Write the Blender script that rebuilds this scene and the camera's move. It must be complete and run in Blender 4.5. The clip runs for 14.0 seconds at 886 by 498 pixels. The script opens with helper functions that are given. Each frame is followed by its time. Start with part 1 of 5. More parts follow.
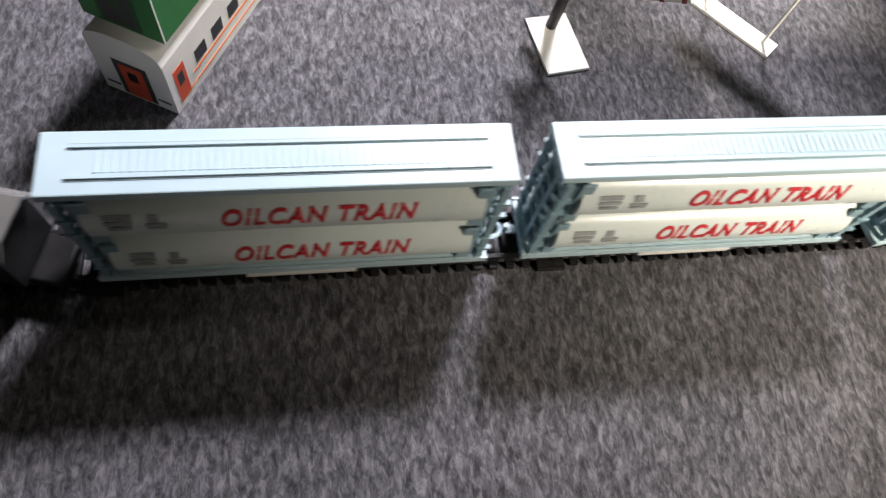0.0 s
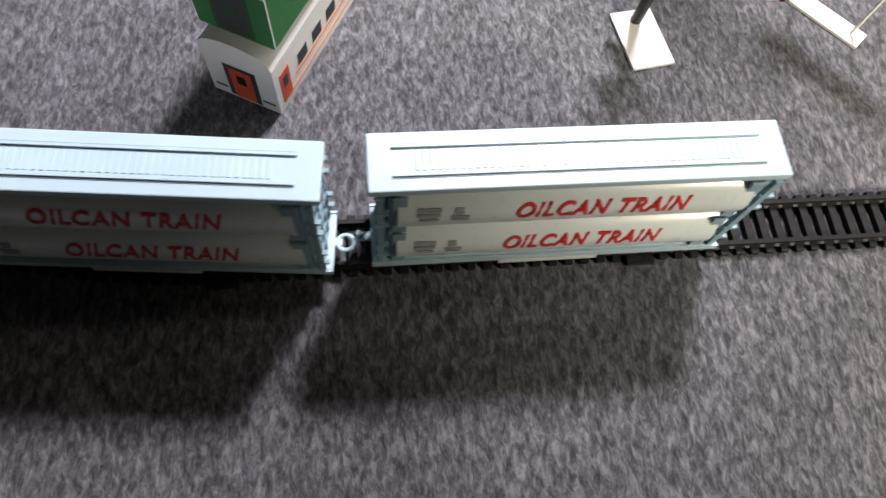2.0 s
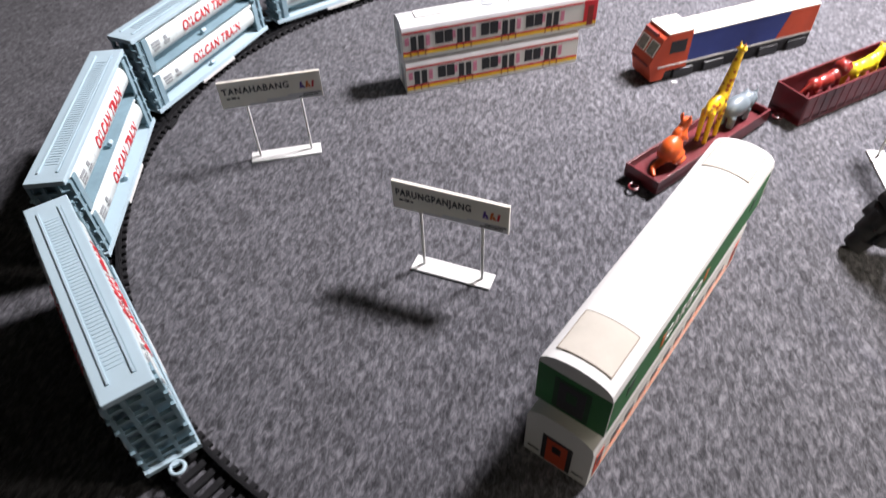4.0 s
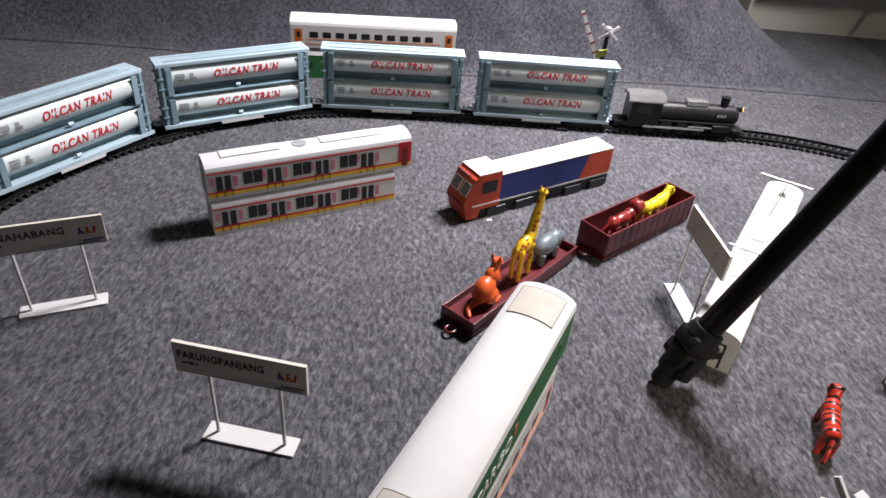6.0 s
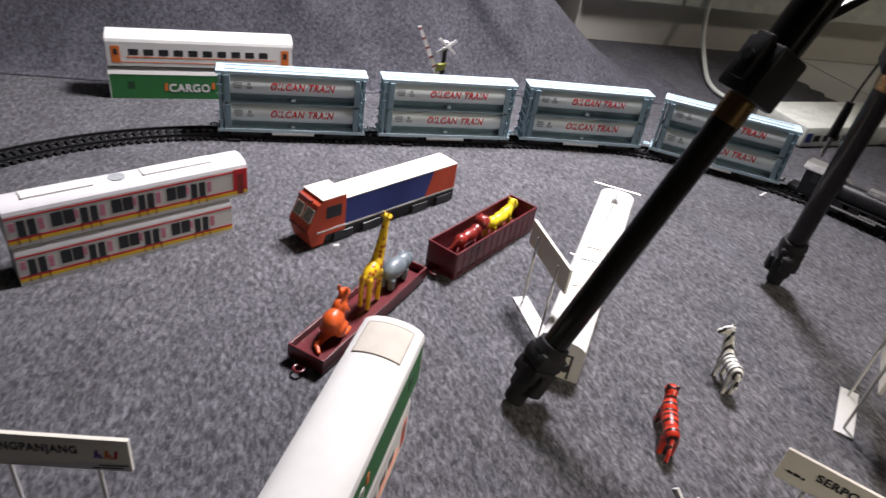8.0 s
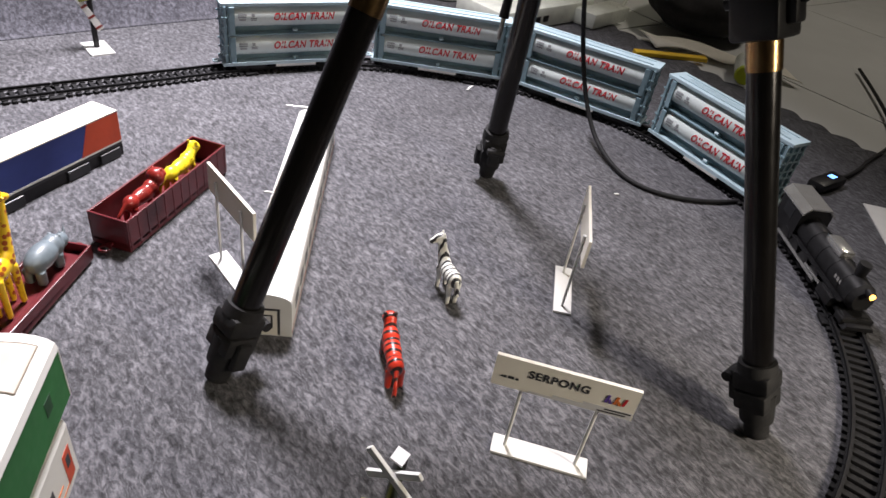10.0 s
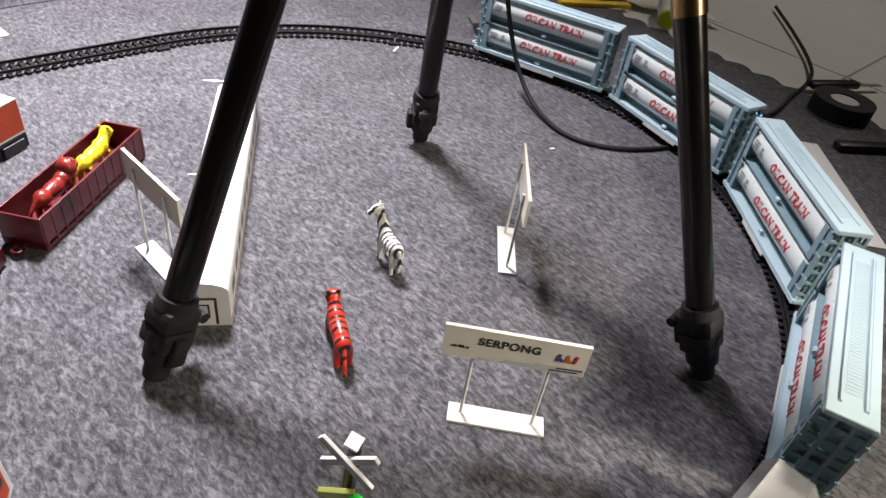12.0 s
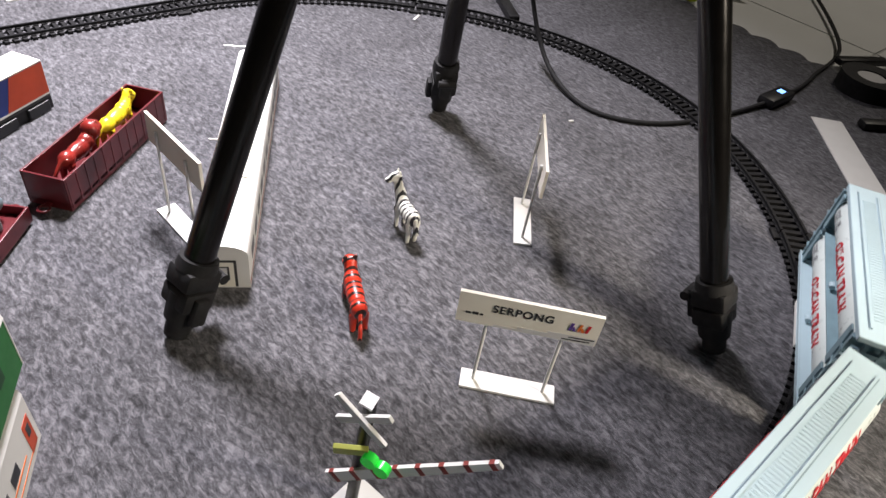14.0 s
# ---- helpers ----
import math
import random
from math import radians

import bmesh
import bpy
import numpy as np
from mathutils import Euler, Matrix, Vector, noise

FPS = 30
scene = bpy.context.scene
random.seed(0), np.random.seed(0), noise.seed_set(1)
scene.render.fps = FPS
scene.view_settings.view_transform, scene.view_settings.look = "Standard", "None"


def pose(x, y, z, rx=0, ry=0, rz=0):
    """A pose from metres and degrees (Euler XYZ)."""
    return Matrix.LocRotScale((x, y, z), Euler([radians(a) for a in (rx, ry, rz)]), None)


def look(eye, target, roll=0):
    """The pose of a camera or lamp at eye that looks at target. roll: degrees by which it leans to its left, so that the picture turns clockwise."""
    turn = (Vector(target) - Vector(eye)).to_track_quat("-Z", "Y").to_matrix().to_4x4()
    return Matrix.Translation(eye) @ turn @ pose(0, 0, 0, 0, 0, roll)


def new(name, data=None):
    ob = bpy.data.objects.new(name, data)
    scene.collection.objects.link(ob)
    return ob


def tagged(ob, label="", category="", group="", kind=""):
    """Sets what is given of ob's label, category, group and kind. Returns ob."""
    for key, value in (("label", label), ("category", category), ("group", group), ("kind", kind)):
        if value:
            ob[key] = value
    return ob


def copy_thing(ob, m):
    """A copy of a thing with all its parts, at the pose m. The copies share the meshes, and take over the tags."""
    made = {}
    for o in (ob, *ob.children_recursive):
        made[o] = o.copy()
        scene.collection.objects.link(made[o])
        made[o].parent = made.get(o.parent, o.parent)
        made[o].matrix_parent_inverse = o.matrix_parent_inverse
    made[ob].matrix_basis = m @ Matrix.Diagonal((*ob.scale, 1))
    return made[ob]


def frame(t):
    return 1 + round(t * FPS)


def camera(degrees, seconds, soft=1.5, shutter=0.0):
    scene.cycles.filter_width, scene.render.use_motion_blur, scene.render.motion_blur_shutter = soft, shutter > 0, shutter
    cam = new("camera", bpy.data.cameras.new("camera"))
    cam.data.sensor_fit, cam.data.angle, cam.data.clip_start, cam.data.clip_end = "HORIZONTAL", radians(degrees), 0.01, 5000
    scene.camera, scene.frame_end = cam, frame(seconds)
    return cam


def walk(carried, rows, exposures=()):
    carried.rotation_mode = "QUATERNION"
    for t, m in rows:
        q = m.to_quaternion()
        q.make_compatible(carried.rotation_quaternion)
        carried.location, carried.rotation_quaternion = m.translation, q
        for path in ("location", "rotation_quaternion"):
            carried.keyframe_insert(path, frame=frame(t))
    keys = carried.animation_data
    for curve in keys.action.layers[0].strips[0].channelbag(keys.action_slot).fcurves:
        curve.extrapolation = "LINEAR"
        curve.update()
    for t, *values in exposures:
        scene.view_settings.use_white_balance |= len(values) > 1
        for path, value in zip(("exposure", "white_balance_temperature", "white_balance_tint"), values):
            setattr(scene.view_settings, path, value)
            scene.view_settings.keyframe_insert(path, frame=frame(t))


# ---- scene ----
cam = camera(67.4, 14.0, soft=1.5, shutter=0.25)
PATH = [
    (0, (-0.0875, -0.4098, 0.2436), (-0.0643, -0.3549, 0.1169), 17.99),
    (0.5, (-0.0884, -0.4098, 0.2441), (-0.0654, -0.3553, 0.1172), 17.98),
    (1, (-0.0876, -0.4097, 0.2438), (-0.0649, -0.3555, 0.1167), 17.82),
    (1.5, (-0.0919, -0.4083, 0.2462), (-0.0715, -0.3536, 0.1190), 15.73),
    (2, (-0.1100, -0.4065, 0.2534), (-0.0956, -0.3545, 0.1242), 11.36),
    (2.5, (-0.1383, -0.3921, 0.2610), (-0.1248, -0.3370, 0.1330), 11.38),
    (3, (-0.1659, -0.3919, 0.2685), (-0.1686, -0.3273, 0.1443), 2.12),
    (3.5, (-0.1789, -0.3861, 0.2747), (-0.1949, -0.3047, 0.1619), -2.80),
    (4, (-0.1789, -0.3751, 0.2912), (-0.1989, -0.2798, 0.1906), -2.54),
    (4.2, (-0.1787, -0.3738, 0.2910), (-0.1986, -0.2723, 0.1967), -1.50),
    (6.5, (-0.1484, -0.3352, 0.2872), (-0.1330, -0.2204, 0.2086), 6.56),
    (7, (-0.1474, -0.3317, 0.2893), (-0.1277, -0.2160, 0.2130), 7.01),
    (7.5, (-0.1454, -0.3306, 0.2897), (-0.1224, -0.2159, 0.2128), 7.78),
    (8, (-0.1398, -0.3244, 0.2934), (-0.1040, -0.2130, 0.2165), 9.24),
    (8.5, (-0.1182, -0.3098, 0.2869), (-0.0645, -0.2062, 0.2095), 11.30),
    (9, (-0.1005, -0.3081, 0.2828), (-0.0401, -0.2111, 0.2019), 10.55),
    (9.2, (-0.0909, -0.3074, 0.2808), (-0.0274, -0.2129, 0.1994), 10.44),
    (11.5, (-0.0601, -0.2977, 0.2739), (0.0221, -0.2246, 0.1873), 9.12),
    (12, (-0.0614, -0.2973, 0.2735), (0.0199, -0.2245, 0.1858), 9.12),
    (12.5, (-0.0617, -0.2976, 0.2721), (0.0191, -0.2254, 0.1835), 9.43),
    (13, (-0.0637, -0.2978, 0.2730), (0.0161, -0.2261, 0.1830), 9.47),
    (13.5, (-0.0641, -0.2990, 0.2736), (0.0143, -0.2279, 0.1819), 9.72),
    (14, (-0.0647, -0.3002, 0.2738), (0.0122, -0.2284, 0.1814), 9.70),
]
EXPOSURES = [(0, 0.1), (3, 0.22), (4, -0.1), (6.5, -0.85), (9, -0.77), (11.5, -0.3), (14, -0.4)]
walk(cam, [(t, look(eye, target, roll)) for t, eye, target, roll in PATH], EXPOSURES)

# ---- light: the tripod's ring lamp, a warm front-right lamp, an added unseen fill ----
world = bpy.data.worlds.new("world")
scene.world = world
world.use_nodes = True
world.node_tree.nodes["Background"].inputs[0].default_value = (0.86, 0.86, 1.0, 1)
world.node_tree.nodes["Background"].inputs[1].default_value = 0.035


def lamp(name, at, target, size, watts, color, spread=180):
    data = bpy.data.lights.new(name, "AREA")
    data.shape, data.size, data.energy, data.color = "DISK", size, watts, color
    data.spread = radians(spread)
    ob = new(name, data)
    ob.matrix_basis = look(at, target)
    return ob


lamp("ring_lamp_light", (0.25, 0.32, 0.80), (-0.04, 0.22, 0.0), 0.18, 14.0, (1.0, 0.94, 0.99), 100)
lamp("side_lamp_light", (0.36, -0.74, 0.42), (0.20, -0.28, 0.0), 0.10, 0.85, (1.0, 0.88, 0.72), 54)
# added fill with no known source, brightens the tiles and cabinet at the right
lamp("room_lamp_light", (1.30, -0.05, 1.20), (0.8, 0.2, 0.0), 0.18, 5.2, (1.0, 0.90, 0.78), 178)

# ---- materials ----


def material(name, color, rough=0.6, metal=0.0, var=0.12, scale=60.0, bump=0.0, bump_scale=400.0, coat=0.0, color2=None, emit=0.0):
    m = bpy.data.materials.new(name)
    m.use_nodes = True
    nt = m.node_tree
    b = nt.nodes["Principled BSDF"]
    b.inputs["Roughness"].default_value, b.inputs["Metallic"].default_value = rough, metal
    b.inputs["Coat Weight"].default_value = coat
    c = (*color, 1)
    lo = (*[v * (1 - var) for v in color], 1) if color2 is None else (*color2, 1)
    hi = (*[min(1.0, v * (1 + var)) for v in color], 1)
    tc = nt.nodes.new("ShaderNodeTexCoord")
    n1 = nt.nodes.new("ShaderNodeTexNoise")
    n1.inputs["Scale"].default_value, n1.inputs["Detail"].default_value = scale, 6
    nt.links.new(tc.outputs["Object"], n1.inputs["Vector"])
    ramp = nt.nodes.new("ShaderNodeValToRGB")
    ramp.color_ramp.elements[0].position, ramp.color_ramp.elements[1].position = 0.3, 0.7
    ramp.color_ramp.elements[0].color, ramp.color_ramp.elements[1].color = lo, hi
    nt.links.new(n1.outputs["Fac"], ramp.inputs["Fac"])
    nt.links.new(ramp.outputs["Color"], b.inputs["Base Color"])
    n2 = nt.nodes.new("ShaderNodeTexNoise")
    n2.inputs["Scale"].default_value, n2.inputs["Detail"].default_value = scale * 4.3, 4
    nt.links.new(tc.outputs["Object"], n2.inputs["Vector"])
    mr = nt.nodes.new("ShaderNodeMapRange")
    mr.inputs["To Min"].default_value, mr.inputs["To Max"].default_value = max(0.03, rough - 0.1), min(1, rough + 0.1)
    nt.links.new(n2.outputs["Fac"], mr.inputs["Value"])
    nt.links.new(mr.outputs["Result"], b.inputs["Roughness"])
    if bump:
        n3 = nt.nodes.new("ShaderNodeTexNoise")
        n3.inputs["Scale"].default_value = bump_scale
        nt.links.new(tc.outputs["Object"], n3.inputs["Vector"])
        bp = nt.nodes.new("ShaderNodeBump")
        bp.inputs["Strength"].default_value, bp.inputs["Distance"].default_value = bump, 0.001
        nt.links.new(n3.outputs["Fac"], bp.inputs["Height"])
        nt.links.new(bp.outputs["Normal"], b.inputs["Normal"])
    if emit:
        b.inputs["Emission Color"].default_value, b.inputs["Emission Strength"].default_value = c, emit
    return m


def felt(name, dark, mid, light, stretch=(1.0, 1.0, 1.0)):
    """Grey melange felt: short fibres in dark and light threads."""
    m = bpy.data.materials.new(name)
    m.use_nodes = True
    nt = m.node_tree
    b = nt.nodes["Principled BSDF"]
    b.inputs["Roughness"].default_value = 0.95
    b.inputs["Specular IOR Level"].default_value = 0.15
    b.inputs["Sheen Weight"].default_value, b.inputs["Sheen Roughness"].default_value = 0.15, 0.5
    tc = nt.nodes.new("ShaderNodeTexCoord")
    threads = []
    for angle, size, thin in ((0.45, 330, 0.42), (-0.85, 400, 0.46)):
        mp = nt.nodes.new("ShaderNodeMapping")
        mp.inputs["Scale"].default_value = (stretch[0], stretch[1] * thin, stretch[2])
        mp.inputs["Rotation"].default_value = (0, 0, angle)
        nt.links.new(tc.outputs["Object"], mp.inputs["Vector"])
        fibre = nt.nodes.new("ShaderNodeTexNoise")
        fibre.inputs["Scale"].default_value, fibre.inputs["Detail"].default_value, fibre.inputs["Roughness"].default_value = size, 5, 0.7
        fibre.inputs["Distortion"].default_value = 0.7
        nt.links.new(mp.outputs["Vector"], fibre.inputs["Vector"])
        threads.append(fibre)
    fine = nt.nodes.new("ShaderNodeMix")
    fine.inputs["Factor"].default_value = 0.45
    nt.links.new(threads[0].outputs["Fac"], fine.inputs["A"])
    nt.links.new(threads[1].outputs["Fac"], fine.inputs["B"])
    ramp = nt.nodes.new("ShaderNodeValToRGB")
    e = ramp.color_ramp.elements
    e[0].position, e[0].color = 0.40, (*dark, 1)
    e[1].position, e[1].color = 0.615, (*light, 1)
    k = e.new(0.5)
    k.color = (*mid, 1)
    nt.links.new(fine.outputs["Result"], ramp.inputs["Fac"])
    broad = nt.nodes.new("ShaderNodeTexNoise")
    broad.inputs["Scale"].default_value, broad.inputs["Detail"].default_value = 22, 8
    nt.links.new(tc.outputs["Object"], broad.inputs["Vector"])
    mr = nt.nodes.new("ShaderNodeMapRange")
    mr.inputs["To Min"].default_value, mr.inputs["To Max"].default_value = 0.55, 1.45
    nt.links.new(broad.outputs["Fac"], mr.inputs["Value"])
    mix = nt.nodes.new("ShaderNodeMix")
    mix.data_type, mix.blend_type = "RGBA", "MULTIPLY"
    mix.inputs["Factor"].default_value = 1.0
    nt.links.new(ramp.outputs["Color"], mix.inputs["A"])
    nt.links.new(mr.outputs["Result"], mix.inputs["B"])
    nt.links.new(mix.outputs["Result"], b.inputs["Base Color"])
    bp = nt.nodes.new("ShaderNodeBump")
    bp.inputs["Strength"].default_value, bp.inputs["Distance"].default_value = 0.7, 0.0012
    nt.links.new(fine.outputs["Result"], bp.inputs["Height"])
    nt.links.new(bp.outputs["Normal"], b.inputs["Normal"])
    return m


def striped(name, base, stripe, direction, scale, width=0.5, distortion=3.0, rough=0.35):
    """A painted toy skin with dark bands across one axis."""
    m = material(name, base, rough=rough, var=0.1, scale=150)
    nt = m.node_tree
    b = nt.nodes["Principled BSDF"]
    tc = nt.nodes.new("ShaderNodeTexCoord")
    wave = nt.nodes.new("ShaderNodeTexWave")
    wave.bands_direction = direction
    wave.inputs["Scale"].default_value, wave.inputs["Distortion"].default_value = scale, distortion
    wave.inputs["Detail Scale"].default_value = 1.5
    nt.links.new(tc.outputs["Object"], wave.inputs["Vector"])
    ramp = nt.nodes.new("ShaderNodeValToRGB")
    ramp.color_ramp.elements[0].position, ramp.color_ramp.elements[1].position = width, width + 0.06
    ramp.color_ramp.elements[0].color, ramp.color_ramp.elements[1].color = (0, 0, 0, 1), (1, 1, 1, 1)
    nt.links.new(wave.outputs["Fac"], ramp.inputs["Fac"])
    mix = nt.nodes.new("ShaderNodeMix")
    mix.data_type = "RGBA"
    old = b.inputs["Base Color"].links[0].from_socket
    nt.links.new(ramp.outputs["Color"], mix.inputs["Factor"])
    nt.links.new(old, mix.inputs["A"])
    mix.inputs["B"].default_value = (*stripe, 1)
    nt.links.new(mix.outputs["Result"], b.inputs["Base Color"])
    return m


def spotted(name, base, spot, scale, size=0.3, rough=0.35):
    m = material(name, base, rough=rough, var=0.1, scale=150)
    nt = m.node_tree
    b = nt.nodes["Principled BSDF"]
    tc = nt.nodes.new("ShaderNodeTexCoord")
    vor = nt.nodes.new("ShaderNodeTexVoronoi")
    vor.inputs["Scale"].default_value = scale
    nt.links.new(tc.outputs["Object"], vor.inputs["Vector"])
    ramp = nt.nodes.new("ShaderNodeValToRGB")
    ramp.color_ramp.elements[0].position, ramp.color_ramp.elements[1].position = size, size + 0.08
    ramp.color_ramp.elements[0].color, ramp.color_ramp.elements[1].color = (1, 1, 1, 1), (0, 0, 0, 1)
    nt.links.new(vor.outputs["Distance"], ramp.inputs["Fac"])
    mix = nt.nodes.new("ShaderNodeMix")
    mix.data_type = "RGBA"
    old = b.inputs["Base Color"].links[0].from_socket
    nt.links.new(ramp.outputs["Color"], mix.inputs["Factor"])
    nt.links.new(old, mix.inputs["A"])
    mix.inputs["B"].default_value = (*spot, 1)
    nt.links.new(mix.outputs["Result"], b.inputs["Base Color"])
    return m


FELT = felt("grey_felt", (0.026, 0.026, 0.029), (0.072, 0.072, 0.080), (0.158, 0.156, 0.170))
CLOTH = felt("grey_cloth", (0.03, 0.03, 0.036), (0.065, 0.065, 0.077), (0.12, 0.12, 0.14), (0.9, 0.9, 0.8))
FOAM = material("dark_foam", (0.028, 0.029, 0.031), 0.85, var=0.3, scale=300, bump=0.3)
TILE = material("white_tile", (0.72, 0.73, 0.72), 0.18, var=0.04, scale=6)
GROUT = material("grout", (0.35, 0.35, 0.34), 0.9)
WALL = material("cream_wall", (0.74, 0.72, 0.64), 0.8, var=0.05, scale=5, bump=0.1)
PLASTER = material("ceiling_paint", (0.7, 0.7, 0.68), 0.9, var=0.03, scale=4)
PALE = material("pale_blue_plastic", (0.43, 0.56, 0.62), 0.38, var=0.05, scale=40, bump=0.05, bump_scale=250)
SEAM = material("roof_groove", (0.25, 0.34, 0.39), 0.5)
SLATE = material("blue_grey_plastic", (0.22, 0.33, 0.38), 0.42, var=0.12, scale=90, bump=0.05)
TANK = material("cream_tank_plastic", (0.64, 0.71, 0.70), 0.3, var=0.04, scale=50, coat=0.3)
LETTER = material("red_lettering", (0.50, 0.02, 0.03), 0.45, var=0.15, scale=200)
PRINT = material("dark_print", (0.025, 0.025, 0.028), 0.6, var=0.2, scale=300)
GREYPRINT = material("grey_print", (0.28, 0.30, 0.31), 0.6, var=0.2, scale=300)
BLACK = material("black_plastic", (0.012, 0.012, 0.013), 0.4, var=0.3, scale=120, bump=0.08)
RUBBER = material("black_rubber", (0.014, 0.014, 0.015), 0.7, var=0.25, scale=200, bump=0.2)
TUBE = material("black_anodised_tube", (0.012, 0.011, 0.011), 0.22, metal=0.5, var=0.2, scale=40)
# gold metal colour stands in for warm reflections on the black tubes
WARMGLINT = material("warm_tube_glint", (0.30, 0.19, 0.09), 0.25, metal=1.0, var=0.15, scale=60)
RAILM = material("dark_rail", (0.012, 0.012, 0.013), 0.45, var=0.2, scale=200, bump=0.1)
SLEEPER = material("sleeper_plastic", (0.014, 0.014, 0.015), 0.6, var=0.25, scale=250, bump=0.15)
SILVER = material("silver_plastic", (0.62, 0.62, 0.6), 0.2, metal=0.8, var=0.1, scale=80)
REDP = material("red_plastic", (0.10, 0.010, 0.012), 0.4)
MAROON = material("maroon_plastic", (0.10, 0.010, 0.014), 0.33, var=0.2, scale=90, coat=0.2)
PAPER = material("white_card", (0.62, 0.62, 0.60), 0.75, var=0.03, scale=70, bump=0.05)
PAPER2 = material("cream_card", (0.72, 0.69, 0.61), 0.75, var=0.04, scale=70, bump=0.05)
AGED = material("aged_card", (0.48, 0.45, 0.39), 0.8, var=0.06, scale=90, bump=0.06)
SKETCH = material("pencil_line", (0.26, 0.22, 0.17), 0.8)
SILVERPAPER = material("pale_grey_card", (0.55, 0.55, 0.56), 0.7, var=0.05, scale=80)
YELLOW = material("yellow_stripe", (0.75, 0.48, 0.03), 0.65)
REDC = material("red_card", (0.50, 0.02, 0.03), 0.65, var=0.1)
PINK = material("pink_print", (0.54, 0.20, 0.29), 0.7, var=0.2, scale=700)
BLUE = material("blue_card", (0.025, 0.045, 0.22), 0.6, var=0.1)
ORANGE = material("orange_red_card", (0.50, 0.065, 0.025), 0.6, var=0.12)
ORANGEDOOR = material("orange_card", (0.62, 0.15, 0.02), 0.6, var=0.12)
GREEN = material("green_card", (0.02, 0.14, 0.035), 0.6, var=0.1)
GREENDARK = material("dark_green_card", (0.01, 0.05, 0.018), 0.6, var=0.1)
PURPLE = material("purple_print", (0.10, 0.05, 0.28), 0.6)
GLASSP = material("dark_window_print", (0.014, 0.015, 0.017), 0.35, var=0.2)
WINDOWGREY = material("grey_window_print", (0.15, 0.15, 0.12), 0.5, var=0.2, scale=200)
OLIVE = material("olive_card", (0.26, 0.28, 0.05), 0.7)
NEON = material("bright_green_lens", (0.02, 0.62, 0.05), 0.3, emit=0.25)
HEADLIGHT = material("headlight", (1.0, 0.45, 0.08), 0.3, emit=9.0)
BRICKRED = material("dark_red_bar", (0.19, 0.025, 0.02), 0.6)
WIRE = material("silver_wire", (0.36, 0.35, 0.33), 0.35, metal=0.8)
GLUE = material("bottle_plastic", (0.75, 0.78, 0.70), 0.3)
LIME = material("lime_label", (0.55, 0.62, 0.03), 0.4)
FABRIC = material("black_fabric", (0.014, 0.013, 0.014), 0.9, var=0.4, scale=80, bump=0.3)
LED = material("blue_led", (0.15, 0.35, 1.0), 0.3, emit=5.0)
for dull in (BLACK, RUBBER, RAILM, SLEEPER):
    dull.node_tree.nodes["Principled BSDF"].inputs["Specular IOR Level"].default_value = 0.15 if dull in (RAILM, SLEEPER) else 0.28
ZEBRA = striped("zebra_skin", (0.70, 0.70, 0.64), (0.02, 0.02, 0.022), "X", 95, 0.60, 2.0)
TIGER = striped("tiger_skin", (0.55, 0.035, 0.015), (0.025, 0.008, 0.006), "X", 75, 0.62, 3.0)
GIRAFFE = spotted("giraffe_skin", (0.78, 0.50, 0.015), (0.35, 0.07, 0.01), 260, 0.32)
LEOPARD = spotted("leopard_skin", (0.72, 0.56, 0.02), (0.12, 0.06, 0.01), 420, 0.2)
LION = material("red_brown_toy", (0.20, 0.018, 0.014), 0.3, var=0.35, scale=160, coat=0.3)
KANGAROO = material("orange_toy", (0.58, 0.09, 0.015), 0.38, var=0.25, scale=150)
RHINO = material("grey_toy", (0.13, 0.16, 0.18), 0.4, var=0.2, scale=150)

# ---- mesh helpers ----


def box(bm, x0, x1, y0, y1, z0, z1, bevel=0.0):
    m = Matrix.LocRotScale(((x0 + x1) / 2, (y0 + y1) / 2, (z0 + z1) / 2), None, (x1 - x0, y1 - y0, z1 - z0))
    made = bmesh.ops.create_cube(bm, size=1.0, matrix=m)["verts"]
    if bevel:
        edges = list({e for v in made for e in v.link_edges})
        bmesh.ops.bevel(bm, geom=edges, offset=bevel, segments=2, affect="EDGES", profile=0.5)


def rod(bm, a, b, r0, r1=None, n=12):
    a, b = Vector(a), Vector(b)
    d = b - a
    m = Matrix.Translation((a + b) / 2) @ d.to_track_quat("Z", "Y").to_matrix().to_4x4()
    bmesh.ops.create_cone(bm, cap_ends=True, segments=n, radius1=r0, radius2=r0 if r1 is None else r1, depth=d.length, matrix=m)


def ball(bm, at, size, turn=None, n=12):
    m = Matrix.Translation(at) @ (turn or Matrix()) @ Matrix.Diagonal((*size, 1))
    bmesh.ops.create_uvsphere(bm, u_segments=n + 4, v_segments=n, radius=1.0, matrix=m)


def prism(bm, outline, x0, x1):
    """An outline in y and z, drawn out along x."""
    a = [bm.verts.new((x0, y, z)) for y, z in outline]
    b = [bm.verts.new((x1, y, z)) for y, z in outline]
    n = len(outline)
    bm.faces.new(a[::-1])
    bm.faces.new(b)
    for k in range(n):
        bm.faces.new((a[k], a[(k + 1) % n], b[(k + 1) % n], b[k]))


def slab(bm, outline, z0, z1):
    """An outline in x and y, drawn up along z."""
    a = [bm.verts.new((x, y, z0)) for x, y in outline]
    b = [bm.verts.new((x, y, z1)) for x, y in outline]
    n = len(outline)
    bm.faces.new(a[::-1])
    bm.faces.new(b)
    for k in range(n):
        bm.faces.new((a[k], a[(k + 1) % n], b[(k + 1) % n], b[k]))


